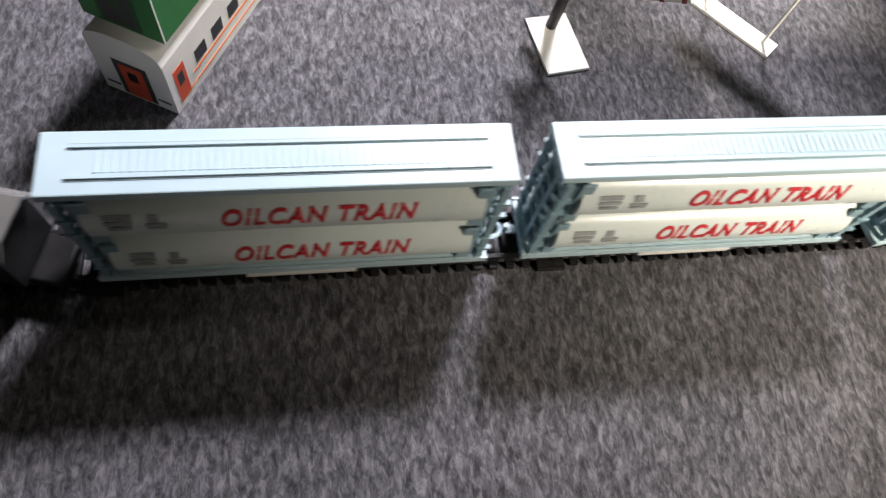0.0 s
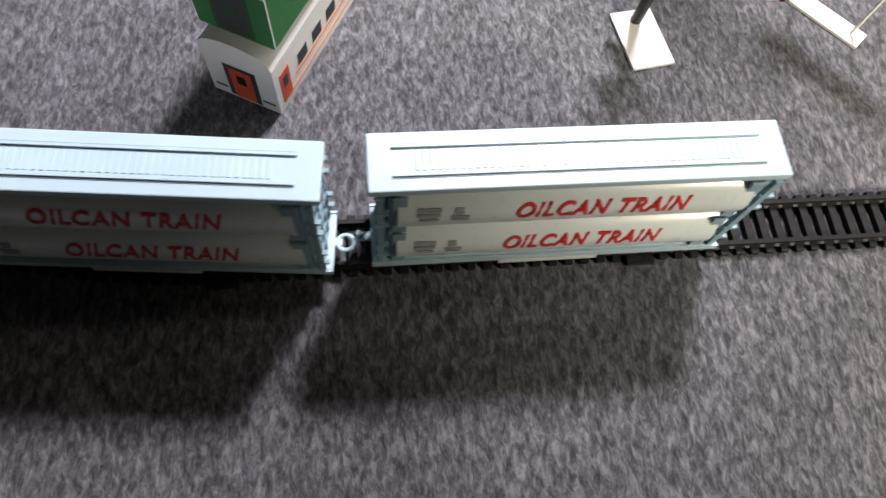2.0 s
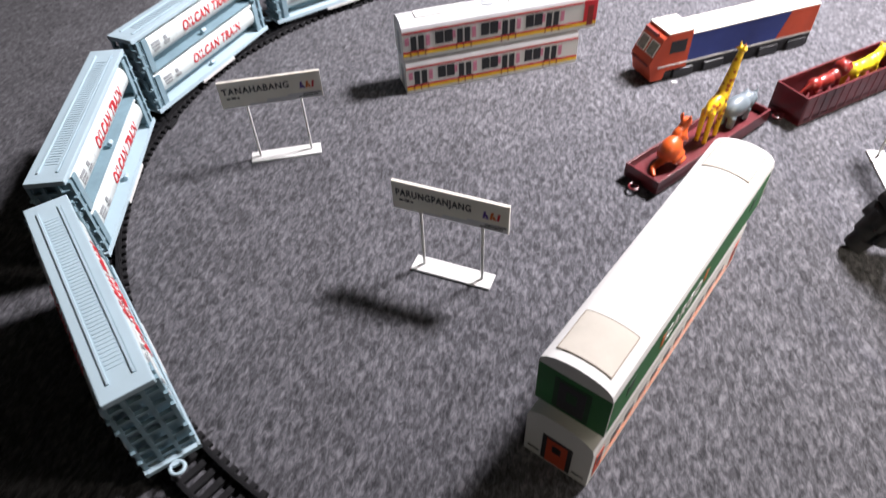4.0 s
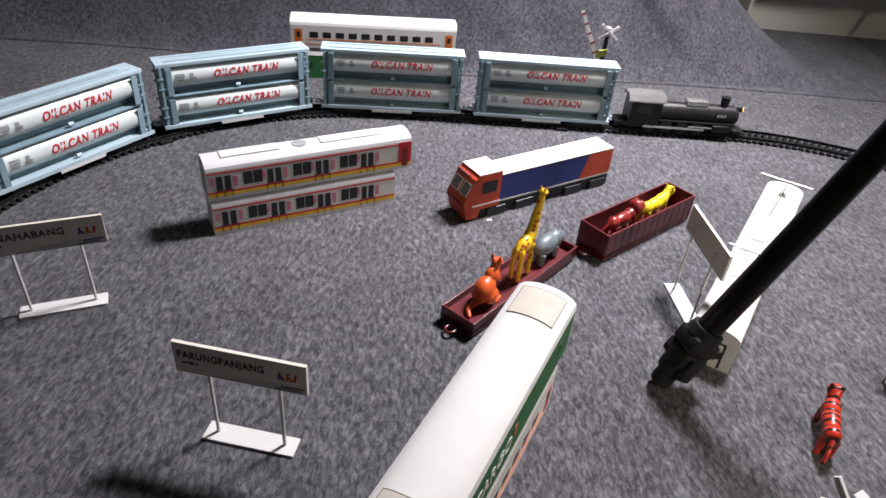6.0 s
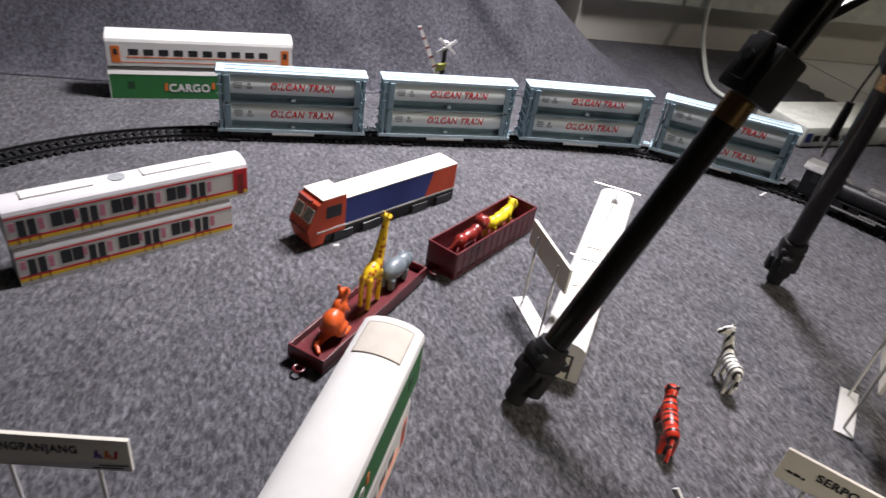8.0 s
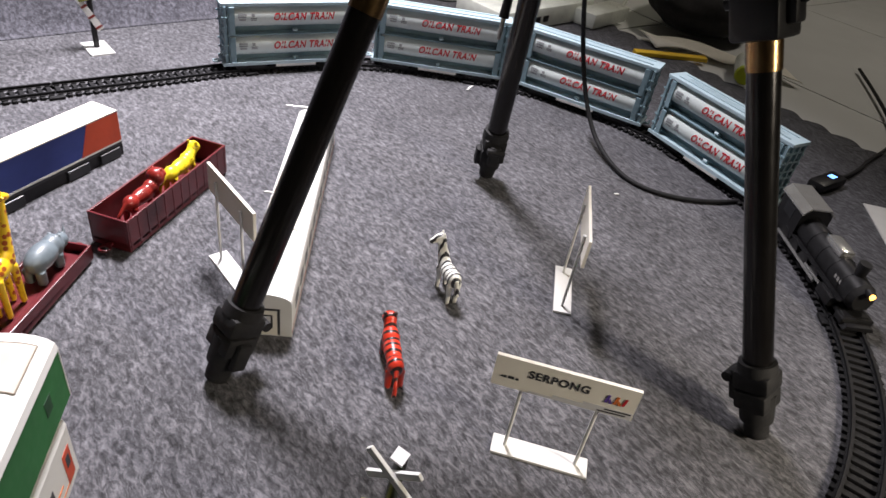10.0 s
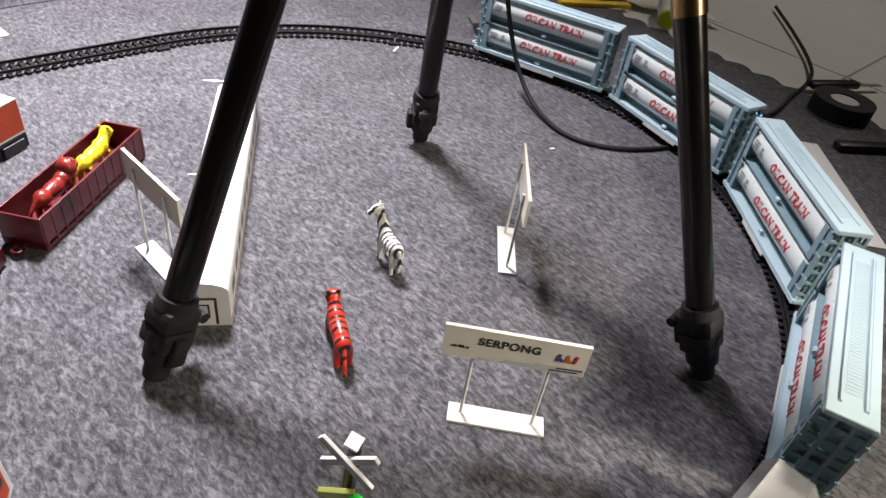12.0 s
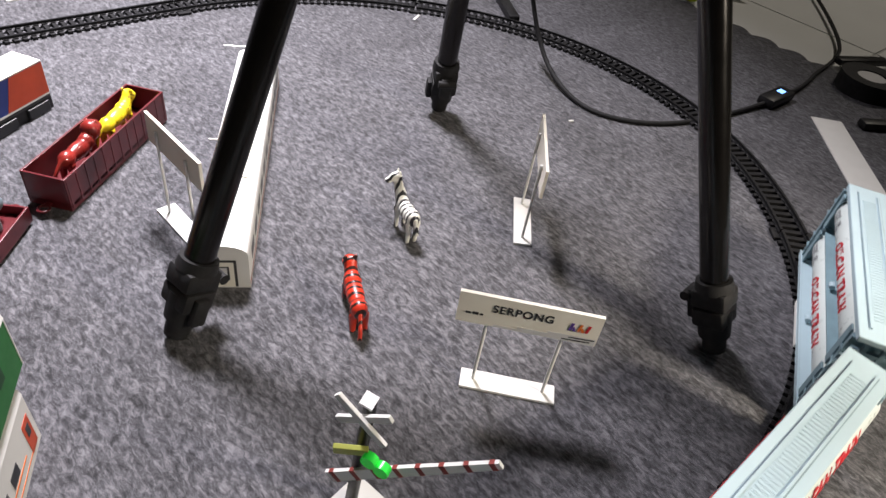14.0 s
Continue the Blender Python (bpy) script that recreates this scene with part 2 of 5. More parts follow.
def ring(bm, at, r, thick, axis="Z", n=20):
    turn = {"Z": Matrix(), "X": pose(0, 0, 0, 0, 90, 0), "Y": pose(0, 0, 0, 90, 0, 0)}[axis]
    grid = []
    for i in range(n):
        a = 2 * math.pi * i / n
        row = []
        for j in range(8):
            c = 2 * math.pi * j / 8
            row.append(bm.verts.new(Vector(at) + turn @ Vector(((r + thick * math.cos(c)) * math.cos(a), (r + thick * math.cos(c)) * math.sin(a), thick * math.sin(c)))))
        grid.append(row)
    for i in range(n):
        for j in range(8):
            bm.faces.new((grid[i][j], grid[(i + 1) % n][j], grid[(i + 1) % n][(j + 1) % 8], grid[i][(j + 1) % 8]))


def mesh_of(name, bm, mat, smooth=40):
    bmesh.ops.recalc_face_normals(bm, faces=bm.faces)
    me = bpy.data.meshes.new(name)
    bm.to_mesh(me)
    bm.free()
    me.materials.append(mat)
    if smooth:
        me.shade_smooth()
        me.set_sharp_from_angle(angle=radians(smooth))
    return me


def part(name, bm, mat, parent=None, label="", at=None, smooth=40):
    ob = new(name, mesh_of(name, bm, mat, smooth))
    ob.parent = parent
    if at is not None:
        ob.matrix_basis = at
    if label:
        tagged(ob, label)
    return ob


def share(name, me, parent, at):
    ob = new(name, me)
    ob.parent, ob.matrix_basis = parent, at
    return ob


def thing(name, label, category, at, group="", kind=""):
    ob = new(name)
    ob.empty_display_size = 0.01
    ob.matrix_basis = at
    return tagged(ob, label, category, group, kind)


def resize(w, sx, sz, base=0.0, skip=()):
    """Gives a finished thing another length and height; heights count from base."""
    m = Matrix.Translation((0, 0, base)) @ Matrix.Diagonal((sx, 1, sz, 1)) @ Matrix.Translation((0, 0, -base))
    for ob in w.children_recursive:
        if ob.type == "MESH" and ob.name.split(".")[0] not in skip:
            if ob.matrix_basis == Matrix():
                ob.data.transform(m)
            else:
                at = ob.matrix_basis.copy()
                at.translation = m @ at.translation
                ob.matrix_basis = at
    return w


def words(name, text, size, mat, parent, at, bold=0.0, fit=None, slant=0.0, depth=0.00012):
    """Lettering as a thin mesh, its lower left corner at the origin."""
    cu = bpy.data.curves.new(name, "FONT")
    cu.body, cu.size, cu.offset, cu.extrude, cu.shear = text, size, bold, depth, slant
    cu.space_character = 1.12
    ob = bpy.data.objects.new(name, cu)
    scene.collection.objects.link(ob)
    me = bpy.data.meshes.new_from_object(ob.evaluated_get(bpy.context.evaluated_depsgraph_get()))
    bpy.data.objects.remove(ob)
    bpy.data.curves.remove(cu)
    me.materials.clear()
    me.materials.append(mat)
    if fit:
        wide = max(v.co.x for v in me.vertices) - min(v.co.x for v in me.vertices)
        me.transform(Matrix.Diagonal((fit / wide, 1, 1, 1)))
    ob = new(name, me)
    ob.parent, ob.matrix_basis = parent, at
    return ob


def bars(name, rects, mat, parent, at, depth=0.00015):
    bm = bmesh.new()
    for x0, x1, y0, y1 in rects:
        box(bm, x0, x1, y0, y1, 0, depth)
    return part(name, bm, mat, parent, at=at, smooth=0)


def hose(name, points, radius, mat, parent=None, label=""):
    cu = bpy.data.curves.new(name, "CURVE")
    cu.dimensions, cu.bevel_depth, cu.bevel_resolution, cu.resolution_u = "3D", radius, 3, 10
    sp = cu.splines.new("NURBS")
    sp.points.add(len(points) - 1)
    for p, co in zip(sp.points, points):
        p.co = (*co, 1)
    sp.use_endpoint_u, sp.order_u = True, 4
    cu.materials.append(mat)
    ob = new(name, cu)
    ob.parent = parent
    if label:
        tagged(ob, label)
    return ob

# ---- the place ----
R, S = 0.3016, 0.1696  # the oval: radius of its ends, half its straights
PER = 4 * S + 2 * math.pi * R


def oval(s):
    """Place and heading (degrees) at s metres along the oval, clockwise from the middle of the front straight."""
    s %= PER
    if s < S or s >= 3 * S + 2 * math.pi * R:
        x = -(s if s < S else s - PER)
        return Vector((x, -R)), 180.0
    s -= S
    if s < math.pi * R:
        a = s / R
        return Vector((-S - R * math.sin(a), -R * math.cos(a))), 180 - math.degrees(a)
    s -= math.pi * R
    if s < 2 * S:
        return Vector((-S + s, R)), 0.0
    a = (s - 2 * S) / R
    return Vector((S + R * math.sin(a), R * math.cos(a))), -math.degrees(a)


def laid(s):
    """The oval as it was laid by hand: one end bulges a little."""
    p, h = oval(s)
    out = 0.006 * math.exp(-(((p.x - 0.47) / 0.05) ** 2)) + 0.005 * math.exp(-(((p.x + 0.47) / 0.05) ** 2))
    return p + Vector((math.copysign(out, p.x), 0))


def on_track(s):
    a, b = laid(s - 0.002), laid(s + 0.002)
    return laid(s), math.degrees(math.atan2(b.y - a.y, b.x - a.x))


# the felt sheet with its scalloped edge on one side
bm = bmesh.new()
edge = []
for k in range(1060):
    y = -1.6 + k * 0.0035
    edge.append((0.702 + 0.003 * math.sin(y * 5) + 0.011 * abs(math.sin(y * math.pi / 0.036)), y))
outline = [(-1.8, -1.6)] + edge + [(-1.8, edge[-1][1])]
slab(bm, outline, -0.004, 0.0)
tagged(part("carpet", bm, FELT, smooth=0), "grey melange felt mat with a scalloped edge, spread on the floor", "carpet", kind="structure")

bm = bmesh.new()
box(bm, -2.6, 3.0, -2.6, 2.6, -0.03, -0.006)
floor = tagged(part("floor", bm, GROUT, smooth=0), "pale floor of glossy white tiles", "floor", kind="structure")
bm = bmesh.new()
box(bm, -0.1985, 0.1985, -0.1985, 0.1985, 0, 0.0015, 0.0006)
tile_mesh = mesh_of("tile", bm, TILE, 0)
for i in range(6):
    for j in range(10):
        share("tile", tile_mesh, floor, Matrix.Translation((0.62 + i * 0.4, -1.9 + j * 0.4, -0.0058)))

for name, x0, x1, y0, y1 in (("wall_north", -2.7, 3.1, 1.55, 1.65), ("wall_south", -2.7, 3.1, -2.7, -2.6), ("wall_west", -2.7, -2.6, -2.6, 1.55), ("wall_east", 3.0, 3.1, -2.6, 1.55)):
    bm = bmesh.new()
    box(bm, x0, x1, y0, y1, -0.03, 2.6)
    tagged(part(name, bm, WALL, smooth=0), "plain cream painted room wall", "wall", kind="structure")
bm = bmesh.new()
box(bm, -2.7, 3.1, -2.7, 1.65, 2.6, 2.7)
tagged(part("ceiling", bm, PLASTER, smooth=0), "plain white painted ceiling", "ceiling", kind="structure")

# the cloth hung behind the layout, sagging towards one end
bm = bmesh.new()
NX, NY = 190, 60
grid = []
for i in range(NX + 1):
    x = -1.75 + 2.19 * i / NX
    crest = max(0.0, min(0.30, 0.104 + (0.22 - x) * (0.62 if x > 0.22 else 1.1)))
    row = []
    for j in range(NY + 1):
        v = j / NY
        foot = 0.430 + 0.03 * max(0.0, x) + 0.008 * math.sin(x * 9)
        u = min(v / 0.72, 1.0)
        lift = u * u * (3 - 2 * u)
        y = foot + (0.115 + 0.25 * max(0.0, 0.2 - x) * 0.5) * u + 0.25 * max(0.0, v - 0.72)
        fold = lift * min(1, crest / 0.08) * (0.010 * math.sin(x * 19 - 3 * v) + 0.007 * math.sin(x * 37 + 6 * v + 1) + 0.022 * noise.noise((x * 5, v * 2.5, 2.0)))
        ridge = x - (0.30 - 0.34 * u)
        fold -= lift * min(1, crest / 0.08) * (0.030 * math.exp(-((ridge / 0.035) ** 2)) - 0.012 * math.exp(-(((ridge + 0.10) / 0.04) ** 2)) + 0.022 * math.exp(-(((ridge + 0.26) / 0.04) ** 2)))
        z = crest * lift - 0.35 * crest * max(0.0, v - 0.72) / 0.28
        row.append(bm.verts.new((x, y + fold, max(0.0012, z + fold * 0.7))))
    grid.append(row)
for i in range(NX):
    for j in range(NY):
        bm.faces.new((grid[i][j], grid[i + 1][j], grid[i + 1][j + 1], grid[i][j + 1]))
back = part("cloth_backdrop", bm, CLOTH, smooth=60)
sol = back.modifiers.new("thickness", "SOLIDIFY")
sol.thickness = 0.0015
tagged(back, "grey cloth backdrop hung in soft folds behind the layout", "backdrop cloth")

# ---- railway track: eight curved and four straight snap-together sections ----
bm = bmesh.new()
box(bm, -0.0018, 0.0018, -0.0132, 0.0132, 0.0003, 0.0028, 0.0003)
box(bm, -0.0022, 0.0022, -0.0108, -0.0072, 0.0028, 0.0036)
box(bm, -0.0022, 0.0022, 0.0072, 0.0108, 0.0028, 0.0036)
sleeper_mesh = mesh_of("sleeper", bm, SLEEPER, 0)
GAUGE = 0.0090


def track_section(s0, s1, curved):
    mid, heading = on_track((s0 + s1) / 2)
    base = pose(mid.x, mid.y, 0, 0, 0, heading)
    label = "black plastic toy track section, " + ("curved" if curved else "straight")
    tr = thing("track_section", label, "toy track", base, "track sections of the oval")
    inv = base.inverted()
    n = 18 if curved else 2
    for side in (-1, 1):
        bm = bmesh.new()
        rows = []
        for k in range(n + 1):
            p, h = on_track(s0 + 0.0006 + (s1 - s0 - 0.0012) * k / n)
            nx, ny = -math.sin(radians(h)), math.cos(radians(h))
            rows.append([bm.verts.new(inv @ Vector((p.x + nx * (side * GAUGE + w), p.y + ny * (side * GAUGE + w), z)))
                         for w, z in ((-0.0018, 0.0029), (-0.0008, 0.0036), (-0.0009, 0.0058), (0.0009, 0.0058), (0.0008, 0.0036), (0.0018, 0.0029))])
        for a, b in zip(rows, rows[1:]):
            for j in range(6):
                bm.faces.new((a[j], a[(j + 1) % 6], b[(j + 1) % 6], b[j]))
        bm.faces.new(rows[0]), bm.faces.new(rows[-1])
        part("rail", bm, RAILM, tr, smooth=0)
    count = round((s1 - s0) / 0.0069)
    for k in range(count):
        p, h = on_track(s0 + (s1 - s0) * (k + 0.5) / count)
        share("sleeper", sleeper_mesh, tr, inv @ pose(p.x, p.y, 0, 0, 0, h))
    p, h = on_track(s1)
    for side in (-1, 1):
        bm = bmesh.new()
        box(bm, -0.006, 0.006, side * 0.0130 - 0.0022, side * 0.0130 + 0.0022, 0.0004, 0.0026, 0.0004)
        part("joint_clip", bm, SLEEPER, tr, at=inv @ pose(p.x, p.y, 0, 0, 0, h), smooth=0)


ARC = math.pi * R / 4
s = -S
for run, curved in (((S, S), False), ((ARC,) * 4, True), ((S, S), False), ((ARC,) * 4, True)):
    for length in run:
        track_section(s, s + length, curved)
        s += length

# ---- the running train ----
PITCH = 0.154
LEN = 0.140


def logo_print(parent, m):
    a = bars("warning_print", [(0, 0.008, 0.0042, 0.0058), (0, 0.0078, 0.0022, 0.0036), (0.0008, 0.0072, 0, 0.0014)], GREYPRINT, parent, m)
    b = bars("number_print", [(0.0125, 0.0155, 0.003, 0.0056), (0.0115, 0.0175, 0.0014, 0.0024), (0.0118, 0.0172, 0, 0.0009)], GREYPRINT, parent, m)
    return a, b


def tank_wagon():
    w = thing("tank_wagon", "pale blue toy wagon with two stacked cream tanks lettered red", "toy wagon", Matrix(), "wagons of the running train")
    h = LEN / 2
    bm = bmesh.new()  # roof with a ribbed panel
    box(bm, -h, h, -0.0108, 0.0108, 0.0608, 0.0638, 0.0005)
    roof = part("roof", bm, PALE, w, smooth=0)
    bm = bmesh.new()
    for k in range(46):
        x = -h + 0.016 + k * (LEN - 0.032) / 45
        box(bm, x - 0.0006, x + 0.0006, -0.0036, 0.0036, 0.0638, 0.0641)
    tagged(part("roof_ribs", bm, PALE, roof, smooth=0), kind="stuff")
    for y in (-0.0052, 0.0052):
        bm = bmesh.new()
        box(bm, -h + 0.008, h - 0.008, y - 0.0005, y + 0.0005, 0.0638, 0.0645)
        part("roof_bead", bm, PALE, roof, smooth=0)
        bm = bmesh.new()
        box(bm, -h + 0.008, h - 0.008, y + math.copysign(0.0005, y), y + math.copysign(0.0011, y), 0.0638, 0.0640) if y > 0 else box(bm, -h + 0.008, h - 0.008, y - 0.0011, y - 0.0005, 0.0638, 0.0640)
        part("roof_seam", bm, SEAM, roof, smooth=0)
    bm = bmesh.new()  # lower deck with side sills
    box(bm, -h, h, -0.0118, 0.0118, 0.0098, 0.0124, 0.0004)
    deck = part("deck", bm, PALE, w, smooth=0)
    for y in (-0.0124, 0.0124):
        bm = bmesh.new()
        box(bm, -h, h, y - 0.0005, y + 0.0005, 0.0100, 0.0128)
        part("side_sill", bm, PALE, deck, smooth=0)
        bm = bmesh.new()
        box(bm, -0.020, 0.020, y - 0.0008, y + 0.0008, 0.0078, 0.0099)
        part("step_board", bm, PAPER, deck, smooth=0)
    bm = bmesh.new()
    box(bm, -h + 0.004, h - 0.004, -0.0102, 0.0080, 0.0358, 0.0368)
    part("middle_shelf", bm, SLATE, w, smooth=0)
    bm = bmesh.new()
    box(bm, -h + 0.006, h - 0.006, -0.0012, 0.0012, 0.0120, 0.0608)
    part("inner_panel", bm, SLATE, w, smooth=0)
    for sx in (-1, 1):  # end frames: posts, rungs and a lattice
        bm = bmesh.new()
        x = sx * (h - 0.0035)
        for y in (-0.0112, -0.004, 0.004, 0.0112):
            box(bm, x - 0.0012, x + 0.0012, y - 0.001, y + 0.001, 0.0115, 0.0609)
        for z in (0.0155, 0.024, 0.0325, 0.0385, 0.046, 0.054):
            box(bm, x - 0.0011, x + 0.0011, -0.0115, 0.0115, z - 0.0008, z + 0.0008)
        box(bm, x - sx * 0.0035 - 0.0006, x - sx * 0.0035 + 0.0006, -0.0108, 0.0108, 0.012, 0.0595)
        for y in (-0.0118, 0.0118):
            for z in (0.02, 0.028, 0.044, 0.052):
                box(bm, x - 0.003, x + 0.002, y - 0.0009, y + 0.0009, z - 0.0006, z + 0.0006)
        part("end_frame", bm, SLATE, w, smooth=0)
        for y in (-0.0114, 0.0114):  # side plates by the ends
            for z0, z1 in ((0.0125, 0.0345), (0.0375, 0.0605)):
                bm = bmesh.new()
                box(bm, x - sx * 0.0065 - 0.0025, x - sx * 0.0065 + 0.0025, y - 0.0006, y + 0.0006, z0, z1, 0.0003)
                part("side_bracket", bm, SLATE, w, smooth=0)
        bm = bmesh.new()  # bogie with four wheels
        bx = sx * (h - 0.026)
        box(bm, bx - 0.013, bx + 0.013, -0.0085, 0.0085, 0.0072, 0.0098, 0.0006)
        for y in (-0.0098, 0.0098):
            box(bm, bx - 0.014, bx + 0.014, y - 0.0008, y + 0.0008, 0.0062, 0.0095)
        bogie = part("bogie", bm, BLACK, w, smooth=0)
        for wx in (-0.0085, 0.0085):
            for y in (-1, 1):
                bm = bmesh.new()
                rod(bm, (bx + wx, y * 0.0086, 0.0088), (bx + wx, y * 0.0104, 0.0088), 0.0030, n=16)
                rod(bm, (bx + wx, y * 0.0078, 0.0088), (bx + wx, y * 0.0086, 0.0088), 0.0034, n=16)
                part("wheel", bm, BLACK, bogie)
        bm = bmesh.new()  # coupling
        cx = sx * (h + 0.0028)
        if sx < 0:
            ring(bm, (cx - 0.0012, 0, 0.0115), 0.0032, 0.0009)
            box(bm, cx, -h + 0.003, -0.0014, 0.0014, 0.0108, 0.0122)
        else:
            box(bm, h - 0.003, cx + 0.0022, -0.0018, 0.0018, 0.0098, 0.0112)
            rod(bm, (cx + 0.0018, 0, 0.0095), (cx + 0.0018, 0, 0.0145), 0.0011)
        part("coupling", bm, PALE, w)
    for zt in (0.0356, 0.0606):  # two tanks, fuller on the outer side
        t = h - 0.0092
        bm = bmesh.new()
        full, slim = (0.0142, 0.0116), (0.0113, 0.0094)
        outline = []
        for (wide, tall), side, steps in ((full, 1, range(0, 19)), (slim, -1, range(18, -1, -1))):
            for k in steps:
                a = math.pi / 2 - math.pi * k / 18
                outline.append((side * wide * max(0.0, math.cos(a)) ** 0.8, zt - tall + tall * math.sin(a)))
        outline.pop()
        prism(bm, outline, -t, t)
        tank = part("tank", bm, TANK, w, smooth=30)
        for sx in (-1, 1):
            bm = bmesh.new()
            prism(bm, [(y * 0.82, zt - 0.010 + (z - zt + 0.010) * 0.82) for y, z in outline], min(sx * t, sx * (t + 0.002)), max(sx * t, sx * (t + 0.002)))
            part("tank_end", bm, SLATE, tank, smooth=30)
        bm = bmesh.new()
        rod(bm, (-0.002, -0.0085, zt - 0.0212), (0.002, -0.0085, zt - 0.0212), 0.0016, n=10)
        part("drain_valve", bm, PALE, tank)
        for side, (wide, tall), lift in ((-1, slim, 0.0008), (1, full, 0.0040)):
            for ob in (words("lettering", "OILCAN TRAIN", 0.0088, LETTER, tank, Matrix(), bold=0.00022, fit=0.060, slant=0.28), *logo_print(tank, Matrix())):
                left = -0.022 if ob.name.startswith("lettering") else -0.0545
                for v in ob.data.vertices:
                    a = (v.co.y - 0.0030 + lift) / tall
                    out = wide * max(0.0, math.cos(a)) ** 0.8 + 0.00035 + v.co.z
                    v.co = (-side * (left + v.co.x), side * out, zt - tall + tall * math.sin(a))
    return w


def locomotive():
    w = thing("steam_locomotive", "black plastic toy steam locomotive with silver domes and a lit headlamp", "toy locomotive", Matrix())
    bm = bmesh.new()
    box(bm, -0.052, 0.054, -0.0095, 0.0095, 0.0085, 0.0125, 0.0008)
    box(bm, 0.048, 0.056, -0.0115, 0.0115, 0.0075, 0.0120, 0.0008)
    part("chassis", bm, BLACK, w, smooth=0)
    bm = bmesh.new()
    rod(bm, (-0.022, 0, 0.0225), (0.047, 0, 0.0225), 0.0098, n=32)
    for x in (-0.006, 0.008, 0.022, 0.036):
        rod(bm, (x - 0.0006, 0, 0.0225), (x + 0.0006, 0, 0.0225), 0.0101, n=32)
    boiler = part("boiler", bm, BLACK, w)
    bm = bmesh.new()
    rod(bm, (0.047, 0, 0.0225), (0.051, 0, 0.0225), 0.0098, 0.007, n=32)
    part("smokebox_door", bm, RUBBER, boiler)
    bm = bmesh.new()
    rod(bm, (0.037, 0, 0.030), (0.037, 0, 0.0405), 0.0032, 0.0042, n=16)
    part("chimney", bm, BLACK, w)
    bm = bmesh.new()
    box(bm, 0.001, 0.021, -0.0055, 0.0055, 0.0305, 0.0362, 0.0018)
    part("dome", bm, SILVER, w, "boxy silver casing on the boiler")
    bm = bmesh.new()
    prism(bm, [(-0.0118, 0.0125), (0.0118, 0.0125), (0.0118, 0.034), (0.007, 0.0385), (-0.007, 0.0385), (-0.0118, 0.034)], -0.050, -0.022)
    cab = part("cab", bm, BLACK, w, smooth=0)
    for y in (-1, 1):
        bm = bmesh.new()
        box(bm, -0.043, -0.031, y * 0.0119 - 0.0003, y * 0.0119 + 0.0003, 0.024, 0.032)
        part("cab_window", bm, GLASSP, cab, smooth=0)
    bm = bmesh.new()
    prism(bm, [(-0.0126, 0.034), (-0.0075, 0.0392), (0.0075, 0.0392), (0.0126, 0.034), (0.0126, 0.0352), (0.008, 0.0402), (-0.008, 0.0402), (-0.0126, 0.0352)], -0.053, -0.020)
    part("cab_roof", bm, SILVER, w, "silver grey cab roof", smooth=0)
    for y in (-1, 1):
        for x in (-0.034, -0.017, 0.0, 0.017):
            bm = bmesh.new()
            rod(bm, (x, y * 0.0098, 0.0122), (x, y * 0.0122, 0.0122), 0.0066, n=20)
            part("wheel", bm, BLACK, w)
        bm = bmesh.new()
        box(bm, -0.036, 0.020, y * 0.0134 - 0.0006, y * 0.0134 + 0.0006, 0.0105, 0.0122)
        box(bm, 0.005, 0.040, y * 0.0128 - 0.0006, y * 0.0128 + 0.0006, 0.0128, 0.0140)
        part("side_rod", bm, SILVER, w, smooth=0)
        bm = bmesh.new()
        box(bm, 0.027, 0.043, y * 0.0122 - 0.0028, y * 0.0122 + 0.0028, 0.0095, 0.0165, 0.001)
        part("cylinder", bm, BLACK, w)
        bm = bmesh.new()
        box(bm, -0.022, 0.046, y * 0.0105 - 0.0018, y * 0.0105 + 0.0018, 0.0168, 0.0178)
        part("running_board", bm, BLACK, w, smooth=0)
        bars("number_print", [(0, 0.0025, 0, 0.003), (0.0035, 0.006, 0, 0.003), (0.007, 0.009, 0, 0.003)], SILVER, w, pose(0.034 * -y - (0.009 if y > 0 else 0) if 0 else (0.030 if y < 0 else 0.042), y * 0.0098, 0.0235, 90, 0, 0 if y < 0 else 180))
    bm = bmesh.new()
    rod(bm, (0.050, 0, 0.0295), (0.0545, 0, 0.0295), 0.0026, n=16)
    head = part("headlamp", bm, BLACK, w)
    bm = bmesh.new()
    rod(bm, (0.0545, 0, 0.0295), (0.0552, 0, 0.0295), 0.0019, n=16)
    part("lamp_lens", bm, HEADLIGHT, head, "glowing amber lens")
    bm = bmesh.new()
    box(bm, -0.060, -0.050, -0.009, 0.009, 0.009, 0.0135, 0.0008)
    part("drawbar_plate", bm, BLACK, w, smooth=0)
    bm = bmesh.new()
    prism(bm, [(-0.011, 0.0068), (0.011, 0.0068), (0.009, 0.0095), (-0.009, 0.0095)], 0.054, 0.060)
    part("cowcatcher", bm, BLACK, w, smooth=0)
    return w


first = resize(tank_wagon(), 1.0, 1.096, 0.0098, ("bogie", "wheel", "coupling"))
WAGONS = [first] + [copy_thing(first, Matrix()) for _ in range(3)]
ENGINE = resize(locomotive(), 1.15, 1.1, 0.0122, ("wheel",))

# ---- station name boards ----


